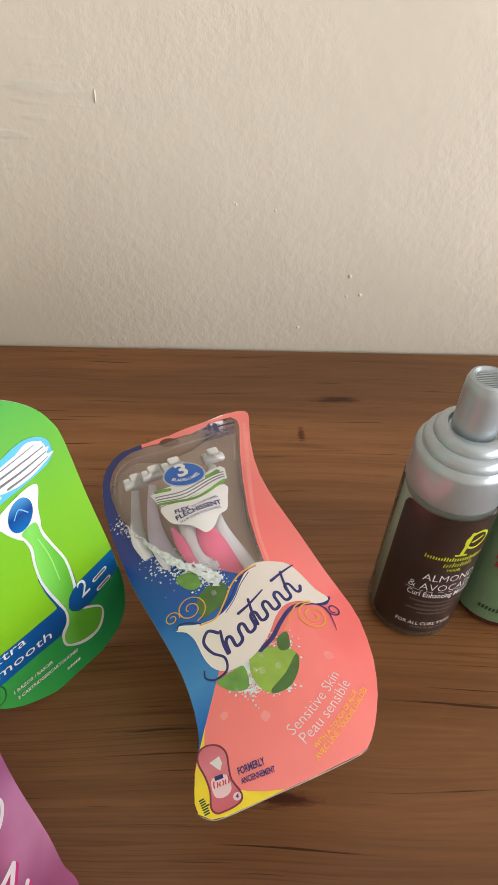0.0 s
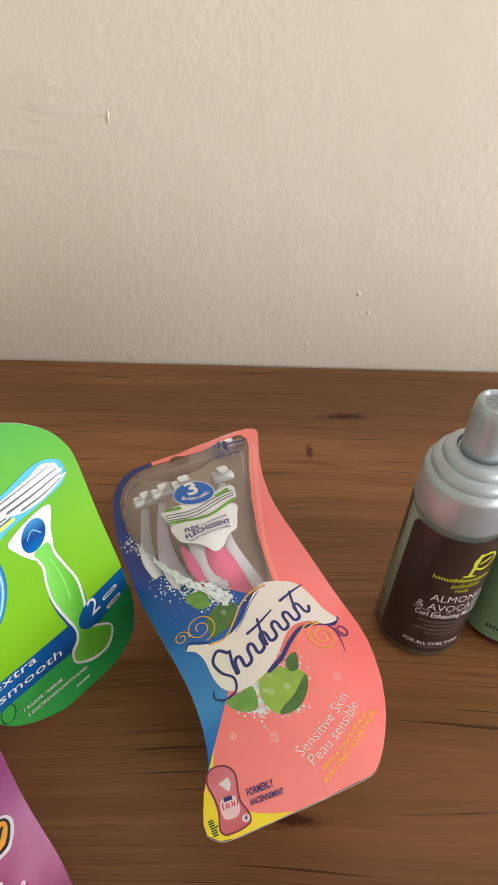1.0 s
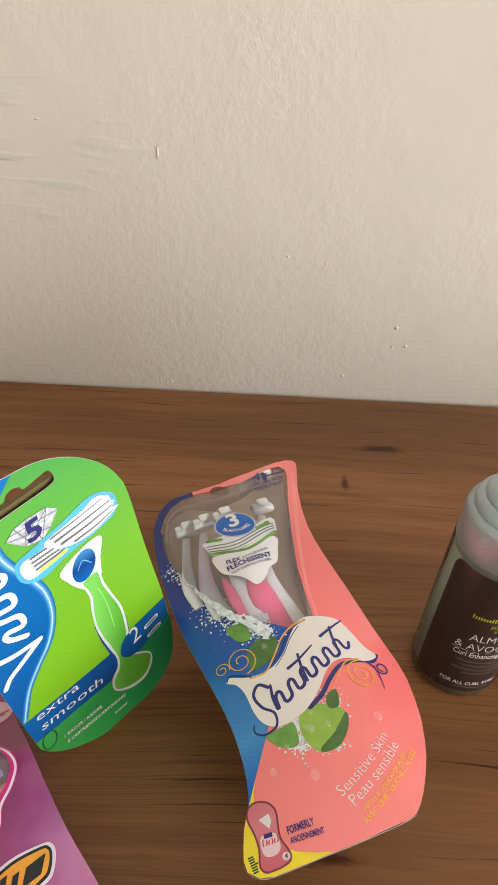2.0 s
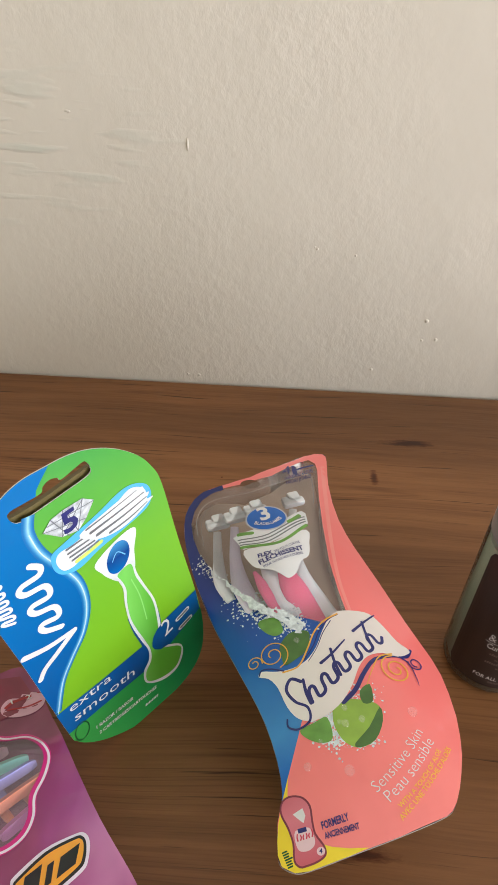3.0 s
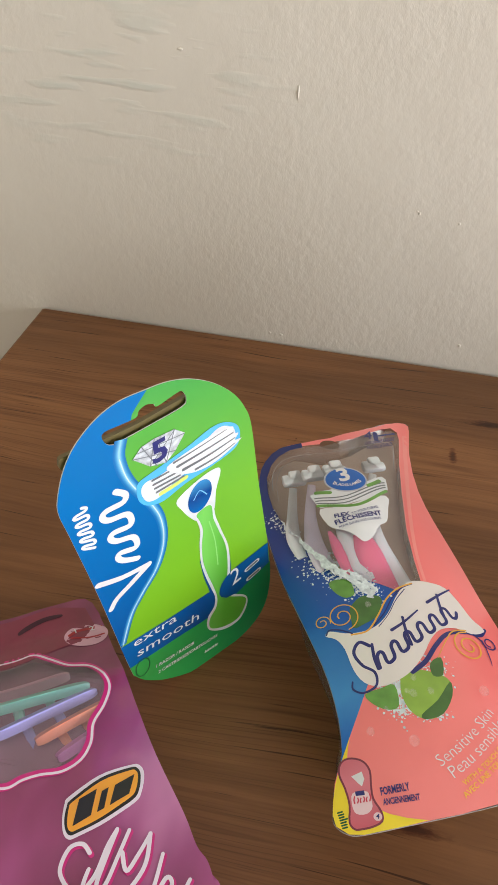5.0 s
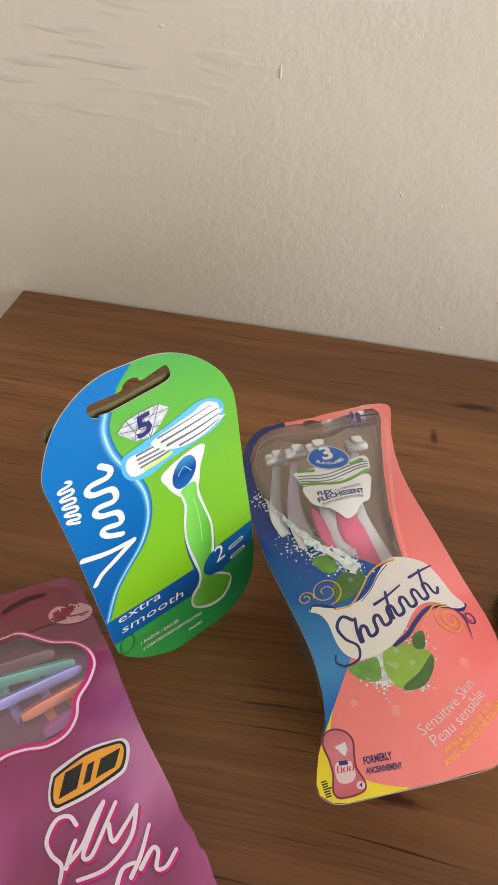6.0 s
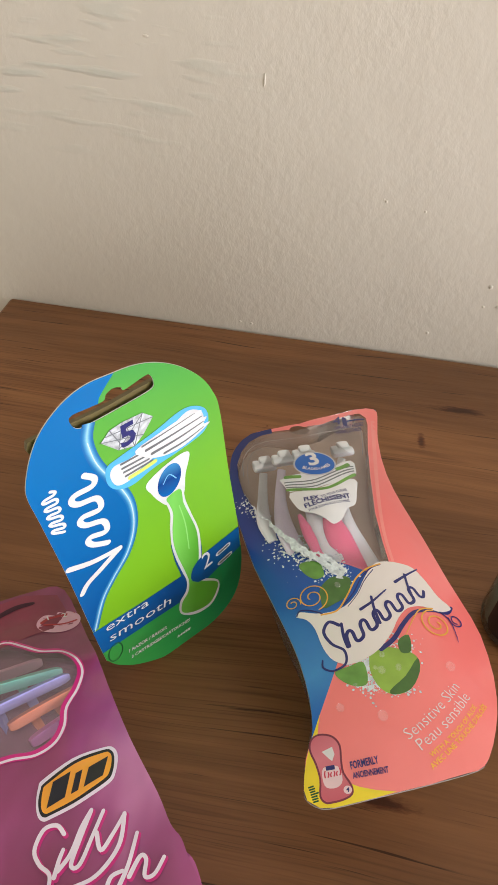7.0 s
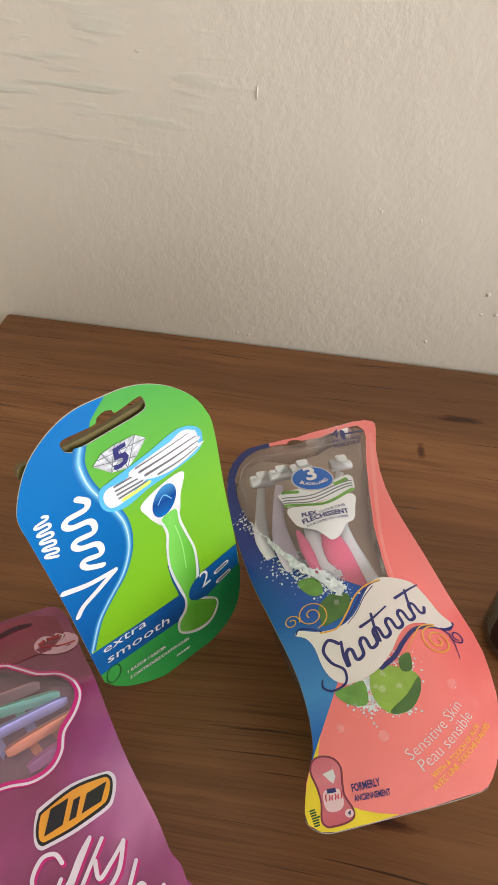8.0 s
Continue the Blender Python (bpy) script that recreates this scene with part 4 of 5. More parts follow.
    # four razors behind the window: line, radii, then the pink grip
    for head, line, radii, deep, skin, grip, grip_radii in (
            ((-40.8, 40.2), [(-40.7, 36), (-39.0, 22), (-36.4, 9), (-31, 0)], (0.0018, 0.0022, 0.0032, 0.0026), 0.0022, RAZOR_WHITE, None, None),
            ((-32.5, 40.8), [(-32.8, 36), (-31.0, 18), (-26.8, 4), (-18.5, -8), (-10, -22)], (0.0018, 0.0026, 0.0042, 0.0044, 0.0044), 0.0030, LILAC_PLASTIC, [(-22.4, 9), (-17.5, 1.5), (-11.5, -6), (-5, -16)], (0.0008, 0.0028, 0.0034, 0.0034)),
            ((-23.6, 44.0), [(-23.4, 40), (-15.5, 14), (-8.0, 2), (1.5, -13), (5, -20)], (0.0018, 0.0050, 0.0080, 0.0092, 0.0092), 0.0040, RAZOR_WHITE, [(-9.6, 10), (-5.6, 3.0), (-0.2, -6.0), (5.0, -17)], (0.0034, 0.0058, 0.0066, 0.0070)),
            ((-6.2, 55.6), [(-6.4, 50), (-7.2, 31), (-2.6, 13), (6.0, 1), (15.5, -13)], (0.0018, 0.0020, 0.0026, 0.0034, 0.0034), 0.0032, RAZOR_WHITE, None, None)):

        def at(p, down):
            x, y = p[0] * 0.001, p[1] * 0.001
            fade = min(1.0, max(0.0, (8 - p[1]) / 22))
            return (x, y, bubble(x, y) - down - 0.0022 * fade)

        razor = part("razor", tube([at(p, deep) for p in line], radii, flat=0.30), skin, ob, "white moulded plastic razor", smooth=True)
        if grip:
            part("grip", tube([at(p, deep - 0.0018) for p in grip], grip_radii, flat=0.24), HANDLE_PINK, razor, "pink rubber grip", smooth=True)
        bm = box((0.0112, 0.0050, 0.0034), (0, 0, 0), 0.0016)
        box((0.0060, 0.0062, 0.0032), (0.0012, 0.0028, 0.0004), 0.0013, bm)
        box((0.0034, 0.0040, 0.0030), (-0.0036, 0.0016, 0.0003), 0.001, bm)
        bmesh.ops.transform(bm, matrix=Matrix.Translation(at(head, 0.0020)) @ pose(0, 0, 0, 0, 0, 24), verts=bm.verts)
        part("razor_head", bm, RAZOR_WHITE, razor, smooth=True)
    # pictured cartridge, shield and badge printed on the window
    strip = sheet([(-32.8, 26.9), (-27.1, 29.4), (-13.7, 32.9), (-2.7, 46.7), (-0.7, 46.2), (0.4, 38.8), (-6.2, 28.9), (-16.9, 22), (-27.6, 19.5), (-29.5, 21.8)], 0.0006, RAZOR_WHITE, "cartridge_print", smooth_line=False, surface=bubble)
    lines = bmesh.new()
    for a in (mm([(-30.4, 24.9), (-17.1, 27.4), (-1.4, 42.6)]), mm([(-29.8, 23.4), (-16.5, 25.7), (-1.1, 40.9)]), mm([(-29.2, 22.1), (-16, 23.9), (-0.9, 39.3)])):
        ribbon(a, 0.0006, bm=lines)
    part("blade_print", drape(lines, bubble, 0.0010), BLADE_GREY, strip)
    for line, w in ((mm([(-28.6, 20.7), (-15.6, 21.6), (-8.3, 26.1), (-0.3, 37)]), 0.0014), (mm([(-30.4, 28), (-27.5, 28.1), (-24.5, 28.2)]), 0.0018), (mm([(-8.6, 35.9), (-6.2, 38.5), (-3.7, 42.1)]), 0.0018)):
        part("green_strip", drape(ribbon(line, w), bubble, 0.0012), LEAF_GREEN, strip)
    shield = sheet([(-27.5, 18.9), (-16.8, 21.4), (-0.6, 33.5), (0.8, 26), (0.6, 18.7), (-2.7, 14.5), (-4.5, 8.6), (-7.7, 5.3), (-11, 6.6), (-15, 8.4), (-20.9, 9.4), (-24.4, 12.2)], 0.0008, INK_WHITE, "shield", label="white printed shield", surface=bubble)
    for words, a, b, bold, tall in (("FLEX", mm([(-21, 14.3)])[0], mm([(-14.9, 16.3)])[0], 0.035, 0.95), ("TO YOUR CURVES", mm([(-14, 16.8)])[0], mm([(-3.4, 24)])[0], 0.005, 1.1),
                                    ("FL\u00c9CHISSENT", mm([(-20.1, 10.8)])[0], mm([(-1.6, 20.7)])[0], 0.03, 0.9), ("POUR SUIVRE VOS COURBES", mm([(-18.3, 9.3)])[0], mm([(-1.8, 18.4)])[0], 0.005, 1.1)):
        part("lettering", drape(lettering(words, a, b, bold=bold, tall=tall), bubble, 0.0022), NAVY_INK, shield)
    c = Vector(mm([(-18.6, 37.3)])[0])
    badge = part("badge", drape(fill(ellipse(c.x, c.y, 0.0095, 0.0078, 12), 0.003), bubble, 0.0012), SILVER_INK, ob, "blue oval badge with a silver edge")
    part("badge_face", drape(fill(ellipse(c.x, c.y, 0.0088, 0.0071, 12), 0.003), bubble, 0.0015), BADGE_BLUE, badge)
    part("number", drape(lettering("3", mm([(-20.8, 35.3)])[0], mm([(-16.1, 37.3)])[0], bold=0.03, tall=0.95), bubble, 0.0028), INK_WHITE, badge)
    part("lettering", drape(lettering("BLADES-LAMES", mm([(-23.9, 33.2)])[0], mm([(-11.6, 37.4)])[0], bend=0.0024, bold=0.02, tall=1.1), bubble, 0.0028), INK_WHITE, badge)
    part("number", drape(lettering("4", mm([(-11.6, 80.3)])[0], mm([(-7.5, 84.7)])[0], bold=0.0, up=(-0.0006, 0.0081)), bubble, 0.0026), NAVY_INK, clear)
    icon = bmesh.new()
    ribbon(mm([(-6.5, 87.3), (-1.2, 93.2), (4.2, 98.2)]), 0.0011, bm=icon)
    part("razor_icon", drape(icon, bubble, 0.0026), NAVY_INK, clear)
    part("razor_icon", drape(ribbon(mm([(-6.1, 91.5), (-5.3, 84.9)]), 0.0024, steps=1), bubble, 0.0030), NAVY_INK, clear)
    part("lettering", drape(lettering("DISPOSABLE RAZORS", mm([(-10.5, 75.7)])[0], mm([(4.2, 91.5)])[0], bold=0.01, up=(-0.0002, 0.0033)), bubble, 0.0026), NAVY_INK, clear)
    part("lettering", drape(lettering("RASOIRS JETABLES", mm([(-9.8, 71.2)])[0], mm([(3.3, 85.8)])[0], bold=0.01, up=(-0.0002, 0.0033)), bubble, 0.0026), NAVY_INK, clear)
    c = Vector(mm([(-27.7, 69.3)])[0])
    # the hang hole is uncut: its shadow is a brown patch on the film
    part("hang_hole_shade", drape(fill(ellipse(c.x, c.y, 0.0048, 0.0036, 10), 0.003), dome, 0.0005), HOLE_BROWN, clear)
    # splash along the blue field and round the cut leaf
    rnd = random.Random(8)
    spots = []
    for a, b, n, spread in ((((-48.3, 22.3)), ((-22.9, -0.8)), 260, 0.0013), (((-25.3, -0.3)), ((-2.9, -16)), 950, 0.0034), (((7.3, -48.6)), ((8.7, -60.4)), 700, 0.0028), (((8.7, -61.8)), ((24.4, -61)), 220, 0.0012),
                            (((-37.4, 1.8)), ((-15.1, -17)), 40, 0.004), (((15.1, -44.5)), ((24.4, -44.2)), 160, 0.0022)):
        for _ in range(n):
            f = rnd.random()
            spots.append((0.001 * (a[0] + (b[0] - a[0]) * f) + rnd.gauss(0, spread), 0.001 * (a[1] + (b[1] - a[1]) * f) + rnd.gauss(0, spread), rnd.choice((0.00012, 0.0002, 0.0003, 0.0005))))
    wash = bmesh.new()
    for line, wide in ((mm([(-45.8, 22), (-36.6, 9.6), (-25, -2.1), (-15.5, -8.5)]), 0.0034), (mm([(-26.2, -0.9), (-17.8, -7.1), (-10.8, -11), (-3.1, -17.2)]), 0.0062), (mm([(-32, 3.3), (-22.5, -5.4), (-15.4, -10.1)]), 0.0036), (mm([(-13.2, -8.1), (-6.8, -10.8), (-1.8, -15.1)]), 0.0046)):
        ribbon(line, wide, (0.15, 0.5), bm=wash)
    for v in wash.verts:
        v.co.x += rnd.uniform(-0.0009, 0.0009)
        v.co.y += rnd.uniform(-0.0009, 0.0009)
    part("splash_wash", drape(wash, bubble, 0.0016), SPLASH_WHITE, ob)
    part("splash", drape(dots(spots, 2), dome, 0.0011), SPLASH_WHITE, ob)["kind"] = "stuff"
    # leaves
    for pts, mat in (([(-19.6, -12.8), (-16.5, -10.8), (-12, -11.2), (-9.3, -16.7), (-12.1, -19.1), (-16.2, -17.3)], LEAF_GREEN), ([(-10.4, -23.4), (-7, -18.3), (-1.3, -17), (1.1, -19), (-0.3, -26.2), (-4.5, -30), (-8.3, -32.1), (-9.8, -27.5)], LEAF_DARK),
                     ([(-2.3, -57.4), (2.8, -54.8), (7.2, -53), (9.1, -60.2), (5.8, -62.1), (0.9, -60.7)], LEAF_GREEN), ([(19.3, -42.5), (23.2, -39.1), (23.9, -45.9), (20.3, -47.2)], LEAF_DARK),
                     ([(10.5, -46.6), (21.2, -46), (26.2, -47.9), (26.9, -53.4), (23.8, -60.6), (18.4, -63.6), (13.6, -62.1), (10.2, -57.4), (9.2, -52)], LEAF_LIGHT), ([(26.2, -48.1), (26.9, -53.4), (23.8, -60.6), (18.4, -63.6), (16.7, -62.3), (21.9, -56.1)], LEAF_DARK)):
        sheet(pts, 0.0013 if mat is not LEAF_DARK else 0.0016, mat, "leaf")
    # banner with its wordmark as plain strokes
    part("banner_edge", drape(ribbon(mm([(41.6, -18.5), (39.2, -22.7), (33.1, -24.1), (25.9, -27.8), (21.4, -34.5), (17.7, -42.1), (13.2, -47.2)]), 0.0026, (0.5, 0.7)), dome, 0.0020), NAVY_INK, ob)
    banner = sheet([(9.5, -9.1), (13, -6.3), (19.3, -4.7), (25.9, -4.7), (31.4, -9.6), (36.2, -15.6), (40.7, -18.2), (40.7, -20.4), (35.9, -23.7), (29.5, -23.8), (23.3, -26.8), (19.5, -32.5), (16.9, -39.7), (13, -46.7), (8.4, -51.3), (2.8, -54.2), (-2.8, -53.2), (-7, -48.5), (-10.6, -40.9), (-14.1, -37), (-18, -35.7), (-16.8, -33.7), (-11, -34.4), (-5.3, -33.5), (-0.3, -30.5), (3.6, -24.4), (6.2, -16.4)], 0.0023, BANNER_WHITE, "banner", label="off-white printed banner")
    def stroke(name, line, width, mat, lift, taper=(1.0, 1.0), steps=6, parent=ob):
        return part(name, drape(ribbon(line, width, taper, steps), dome, lift), mat, parent)

    stroke("gold_curl", mm([(-8.9, -35), (-3.2, -32.8), (0.1, -25.7), (2.7, -18), (6.7, -12.1), (12.2, -7.9)]), 0.0013, GOLD_INK, 0.0026, (0.5, 0.5))
    stroke("gold_curl", mm([(33.2, -23.2), (27.8, -26.1), (24.5, -32.9), (22.2, -39.5)]), 0.0011, GOLD_INK, 0.0026, (0.6, 0.2))
    for q, r0, r1, a, n, w, mat in (((-13, -27.4), 0.0062, 0.0012, -60, 1.8, 0.00045, GOLD_INK), ((-19.9, -30.2), 0.0030, 0.0008, 0, 1.4, 0.0004, GOLD_INK),
                                    ((34.3, -30.4), 0.0064, 0.0012, 100, 1.9, 0.00055, GOLD_INK), ((42.7, -24.9), 0.0030, 0.0014, 180, 1.3, 0.00055, NAVY_INK)):
        stroke("curl", spiral(q[0] * 0.001, q[1] * 0.001, r0, r1, a, n), w, mat, 0.0026, steps=2)
    for line, w, tp in ((mm([(-1.1, -30.4), (2.3, -24.3), (4.9, -16.9), (8.5, -11.2), (12.2, -8.2)]), 0.0012, (0.3, 0.5)), (mm([(0.6, -30.8), (3.8, -24.9), (6.2, -18), (9.4, -11.7)]), 0.0009, (0.3, 0.4)),
                        (mm([(-17.8, -35.3), (-16.9, -33.2), (-13.2, -33.1), (-8.7, -34.4)]), 0.0014, (0.4, 0.4)), (mm([(36.4, -23.6), (40.2, -26), (42.2, -32), (42.7, -35.3)]), 0.0007, (1, 0.3))):
        stroke("navy_flourish", line, w, NAVY_INK, 0.0025, tp)
    # wordmark as plain running lines
    stroke("wordmark_bar", mm([(-2.2, -39.1), (-6, -38), (-7.4, -42.3), (-4.1, -46.8), (0.4, -49.2), (1.2, -54), (-2.7, -56.9), (-6.3, -55.9), (-6.8, -53.2)]), 0.0019, NAVY_INK, 0.0028, (0.7, 0.3), parent=banner)
    stroke("wordmark_bar", mm([(1.6, -47.6), (-0.2, -43.6), (-1.4, -38.4)]), 0.0014, NAVY_INK, 0.0030, (1.0, 0.7), parent=banner)
    stroke("wordmark_wave", running_line(*mm([(2.4, -48.2), (31.0, -17.2), (0.2, -42.6), (27.6, -12.4)]), 6), 0.0013, NAVY_INK, 0.0028, parent=banner)
    for a, b in (((12.6, -36.4), (9.0, -25.2)), ((25.6, -21.6), (22.2, -10.0))):
        stroke("wordmark_bar", mm([a, ((a[0] + b[0]) / 2 - 0.4, (a[1] + b[1]) / 2), b]), 0.0013, NAVY_INK, 0.0031, (0.9, 0.8), parent=banner)
    stroke("wordmark_bar", mm([(5.3, -31.6), (9.6, -27.2), (14.6, -20.5)]), 0.0014, NAVY_INK, 0.0030, (0.9, 0.4), parent=banner)
    stroke("wordmark_bar", mm([(18.3, -15.5), (23.2, -9.8), (27.7, -4.8)]), 0.0014, NAVY_INK, 0.0030, (0.9, 0.4), parent=banner)
    # drops of water
    for q, r in (((0.4, -70.3), 0.0014), ((14.3, -71.9), 0.0018), ((38, -48.7), 0.0018), ((13.3, -50.1), 0.0011), ((13.4, -55.9), 0.0014), ((19.2, -54), 0.0012), ((11.2, -55.4), 0.0009), ((-4.1, -22.3), 0.0012), ((4.8, -62.4), 0.0009)):
        x, y = q[0] * 0.001, q[1] * 0.001
        part("water_drop", drop(x, y, r, dome(x, y) + 0.0014), WATER, ob, smooth=True)
    # readable words
    for words, a, b, bold, mat, tall, bend in (
            ("Sensitive Skin", mm([(23.3, -78.2)])[0], mm([(41.2, -55.8)])[0], -0.012, INK_WHITE, 1.0, 0.0012), ("Peau sensible", mm([(27.4, -80.9)])[0], mm([(44.8, -58.6)])[0], -0.012, INK_WHITE, 1.0, 0.0012),
            ("WITH A TOUCH OF ALOE", mm([(30.6, -82.5)])[0], mm([(46.8, -61.5)])[0], 0.012, GOLD_TEXT, 1.0, 0.0012), ("AVEC UNE TOUCHE D'ALO\u00c8S", mm([(30.9, -86.1)])[0], mm([(50.8, -59.9)])[0], 0.012, GOLD_TEXT, 1.0, 0.0012),
            ("FORMERLY", mm([(5.4, -88.9)])[0], mm([(14, -86.3)])[0], 0.026, NAVY_INK, 1.75, 0.0), ("ANCIENNEMENT", mm([(6.3, -91.6)])[0], mm([(17.2, -88.7)])[0], 0.026, NAVY_INK, 1.75, 0.0)):
        part("lettering", drape(lettering(words, a, b, bend, bold=bold, tall=tall), dome, 0.0026), mat, coral)
    # small pictured pack in the yellow corner
    mini = sheet([(-8.2, -81.6), (-7.1, -79.4), (-4.5, -78.6), (-1.1, -79.3), (1.3, -81.9), (2.1, -86.2), (3.1, -90), (5.9, -93.5), (6.3, -96), (3.8, -97.8), (0.6, -98.9), (-1.5, -99.2), (-3.3, -97.5), (-3.8, -92.6), (-5.6, -88), (-7.7, -84.4)], 0.0010, MINI_PINK, "small_pictured_pack", label="small pink pictured pack")
    sheet([(-4.2, -84.1), (-1.1, -82.4), (-0.1, -84.6), (-0.6, -86.8), (-1.7, -86.1)], 0.0013, INK_WHITE, "pale_patch", mini, smooth_line=False)
    sheet([(-3.2, -89), (1.2, -88.2), (3.1, -92.2), (1.6, -94.5), (-1.6, -94.8), (-3.1, -92.3)], 0.0013, MINI_PALE, "pale_patch", mini)
    sheet([(-2.6, -88.5), (0.1, -87.9), (0.5, -89.2), (-2.2, -89.8)], 0.0016, NAVY_INK, "dark_tag", mini, smooth_line=False)
    part("pack_edge", drape(ribbon(mm([(-8.2, -81.6), (-7.1, -79.4), (-4.5, -78.6), (-1.1, -79.3), (1.3, -81.9), (2.1, -86.2), (3.1, -90), (5.9, -93.5), (6.3, -96), (3.8, -97.8), (0.6, -98.9), (-1.5, -99.2), (-3.3, -97.5), (-3.8, -92.6), (-5.6, -88), (-7.7, -84.4)]), 0.0006, closed=True, steps=3), dome, 0.0012), MINI_EDGE, mini)
    bar_row("wordmark_bar", mm([(-2.7, -92)])[0], mm([(2.7, -90.6)])[0], 0.0019, 0.00045, (1.0, 0.7, 0.6, 0.7, 0.6, 1.0), dome, 0.0017, CORAL_DEEP, mini)
    c = Vector(mm([(4.9, -94.9)])[0])
    part("pale_dot", drape(fill(ellipse(c.x, c.y, 0.0013, 0.0012), 0.01), dome, 0.0016), MINI_PALE, mini)
    part("number", drape(lettering("4", (c.x - 0.0005, c.y - 0.0006), (c.x + 0.0005, c.y - 0.0006), bold=0.02), dome, 0.0020), NAVY_INK, mini)
    part("code_bars", drape(bars(mm([(-7.3, -94.8)])[0], mm([(-5, -99.7)])[0], 0.0022, 7, 4), dome, 0.0010), EMBLEM_GREEN, yellow)
    return ob


# ---------------------------------------------------------------- the pink film bag
def pillow(x, y):
    wx, wy = x - 0.06, y - 0.36
    l, a = 0.78 * wx + 0.62 * wy, 0.62 * wx - 0.78 * wy
    s, e = (l + 0.2633) / 0.050, min(1, max(0, (a - 0.173) / 0.035))
    rip = 0.0008 * noise.noise(Vector((l * 75, a * 28, 0.3))) + 0.0004 * math.sin(l * 190 + a * 40)
    return 0.020 + 0.016 * e + 0.004 * max(0, 1 - s * s) + rip


def pink_bag():
    ob = thing("razor_bag", pose(-0.06, -0.36, TOP), "glossy pink film bag of coloured razors lying on the dresser", "razor bag")

    def at(a, l):
        return (0.62 * a + 0.78 * l + 0.06, -0.78 * a + 0.62 * l + 0.36)

    right = mm([(-4.9, 99.3), (14.8, 72.9), (28, 54.5), (31.5, 49.5), (43.5, 33.3), (57.7, 16.7), (64.2, 7.8), (68.5, 4.3), (72.2, -1.1), (78.8, -8.8)])
    rim = spline(right + [at(0.345, -0.214), at(0.36, -0.222), at(0.36, -0.26), at(0.358, -0.305), at(0.34, -0.313), at(0.28, -0.3125), at(0.21, -0.312), at(0.166, -0.310), at(0.1605, -0.27), at(0.1605, -0.23)], 4)
    hole_line = mm([(-21.2, 61.2), (-15.8, 64.8), (-7.7, 62.7), (0.7, 60.4), (8.9, 61.4), (15.5, 58.5), (19.4, 53.9), (20.1, 46.5), (19, 38.5), (20.7, 31.5), (19.8, 25), (15.2, 19.7), (8.6, 17), (4, 14.3), (-0.4, 10.4), (-9.7, 9.9), (-19.9, 18.5), (-27.7, 36.1), (-30.7, 52.6)])
    hole = spline(hole_line, 4)

    def sheet(points, lift, material, name, parent=None, label="", steps=4, cell=0.003):
        return part(name, drape(fill(spline(mm(points), steps), cell), pillow, lift, 0.3), material, parent or ob, label, smooth=True)

    part("underside", shell([tuple(p) for p in rim], pillow, 0.0, 0.12), PINK_FILM, ob, "pink film", smooth=True)
    loop = [Vector(p) for p in hole]

    def inside(x, y):
        hit = False
        for a, b in zip(loop, loop[1:] + loop[:1]):
            if (a.y > y) != (b.y > y) and x < a.x + (y - a.y) / (b.y - a.y) * (b.x - a.x):
                hit = not hit
        return hit

    bm = fill([tuple(p) for p in rim], 0.0022)
    bmesh.ops.delete(bm, geom=[f for f in bm.faces if inside(*f.calc_center_median().to_2d())], context="FACES")
    film = part("film", drape(bm, pillow, 0.0, 0.3), PINK_FILM, ob, "glossy translucent pink film", smooth=True)
    pane = part("window_film", drape(fill([tuple(p) for p in hole], 0.003), pillow, 0.0004, 0.3), BAG_CLEAR, ob, "clear film window", smooth=True)
    pane.visible_shadow = False
    part("window_floor", drape(fill([tuple(p) for p in spline(hole_line, 2)], 0.02), pillow, -0.016, 0.3), PLUM_DARK, ob)
    part("window_border", drape(ribbon(hole_line, 0.0026, closed=True, steps=5), pillow, 0.0008, 0.3), MAGENTA_INK, ob)
    part("window_line", drape(ribbon([(p[0] * 1.0 + 0.0006, p[1] - 0.0002) for p in hole_line], 0.0009, closed=True, steps=5), pillow, 0.0011, 0.3), PINK_WHITE, ob)
    # razors inside, seen through the window
    for a, b, mat, deep in (((-22, 39.5), (3.2, 56.5), BAR_PINK, 0.0024), ((-18.9, 33.5), (12.4, 53.0), BAR_MINT, 0.0021), ((-11.8, 25.5), (15.6, 51.5), BAR_LAVENDER, 0.0018),
                            ((2.8, 27.9), (22.4, 49.5), BAR_ORANGE, 0.0020), ((11.9, 24.3), (27.5, 45.0), BAR_MAGENTA, 0.0026)):
        p, q = Vector((a[0], a[1])) * 0.001, Vector((b[0], b[1])) * 0.001
        mid = (p + q) / 2

        def up(v, d):
            return (v.x, v.y, pillow(v.x, v.y) - d)

        r = part("razor", tube([up(p, deep), up(p.lerp(q, 0.1), deep), up(mid, deep), up(p.lerp(q, 0.9), deep), up(q, deep)], (0.0016, 0.0024, 0.0025, 0.0024, 0.0014), 4, 4, 0.9), mat, ob, "coloured plastic razor", smooth=True)
        d = (q - p).normalized()
        n = Vector((d.y, -d.x))
        for f in (0.3, 0.6):
            s = p.lerp(q, f) + n * 0.006
            part("handle", tube([up(p.lerp(q, f), deep + 0.003), up(s, deep + 0.005), up(s + n * 0.016 - d * 0.004, deep + 0.008)], (0.0018, 0.0024, 0.0028), 8, 4), mat, r, smooth=True)
    # crumpled fin along the side seam
    fin = fill(spline(mm([(66.2, 6.0), (69.1, 2.9), (74.1, -0.6), (78.5, -8.4), (79.8, -12.4), (74.5, -13.6), (69.7, -4.3)]), 4), 0.003)
    for v in fin.verts:
        v.co.z = pillow(v.co.x, v.co.y) - 0.0045 + 0.0022 * noise.noise(Vector((v.co.x * 160, v.co.y * 60, 2.0)))
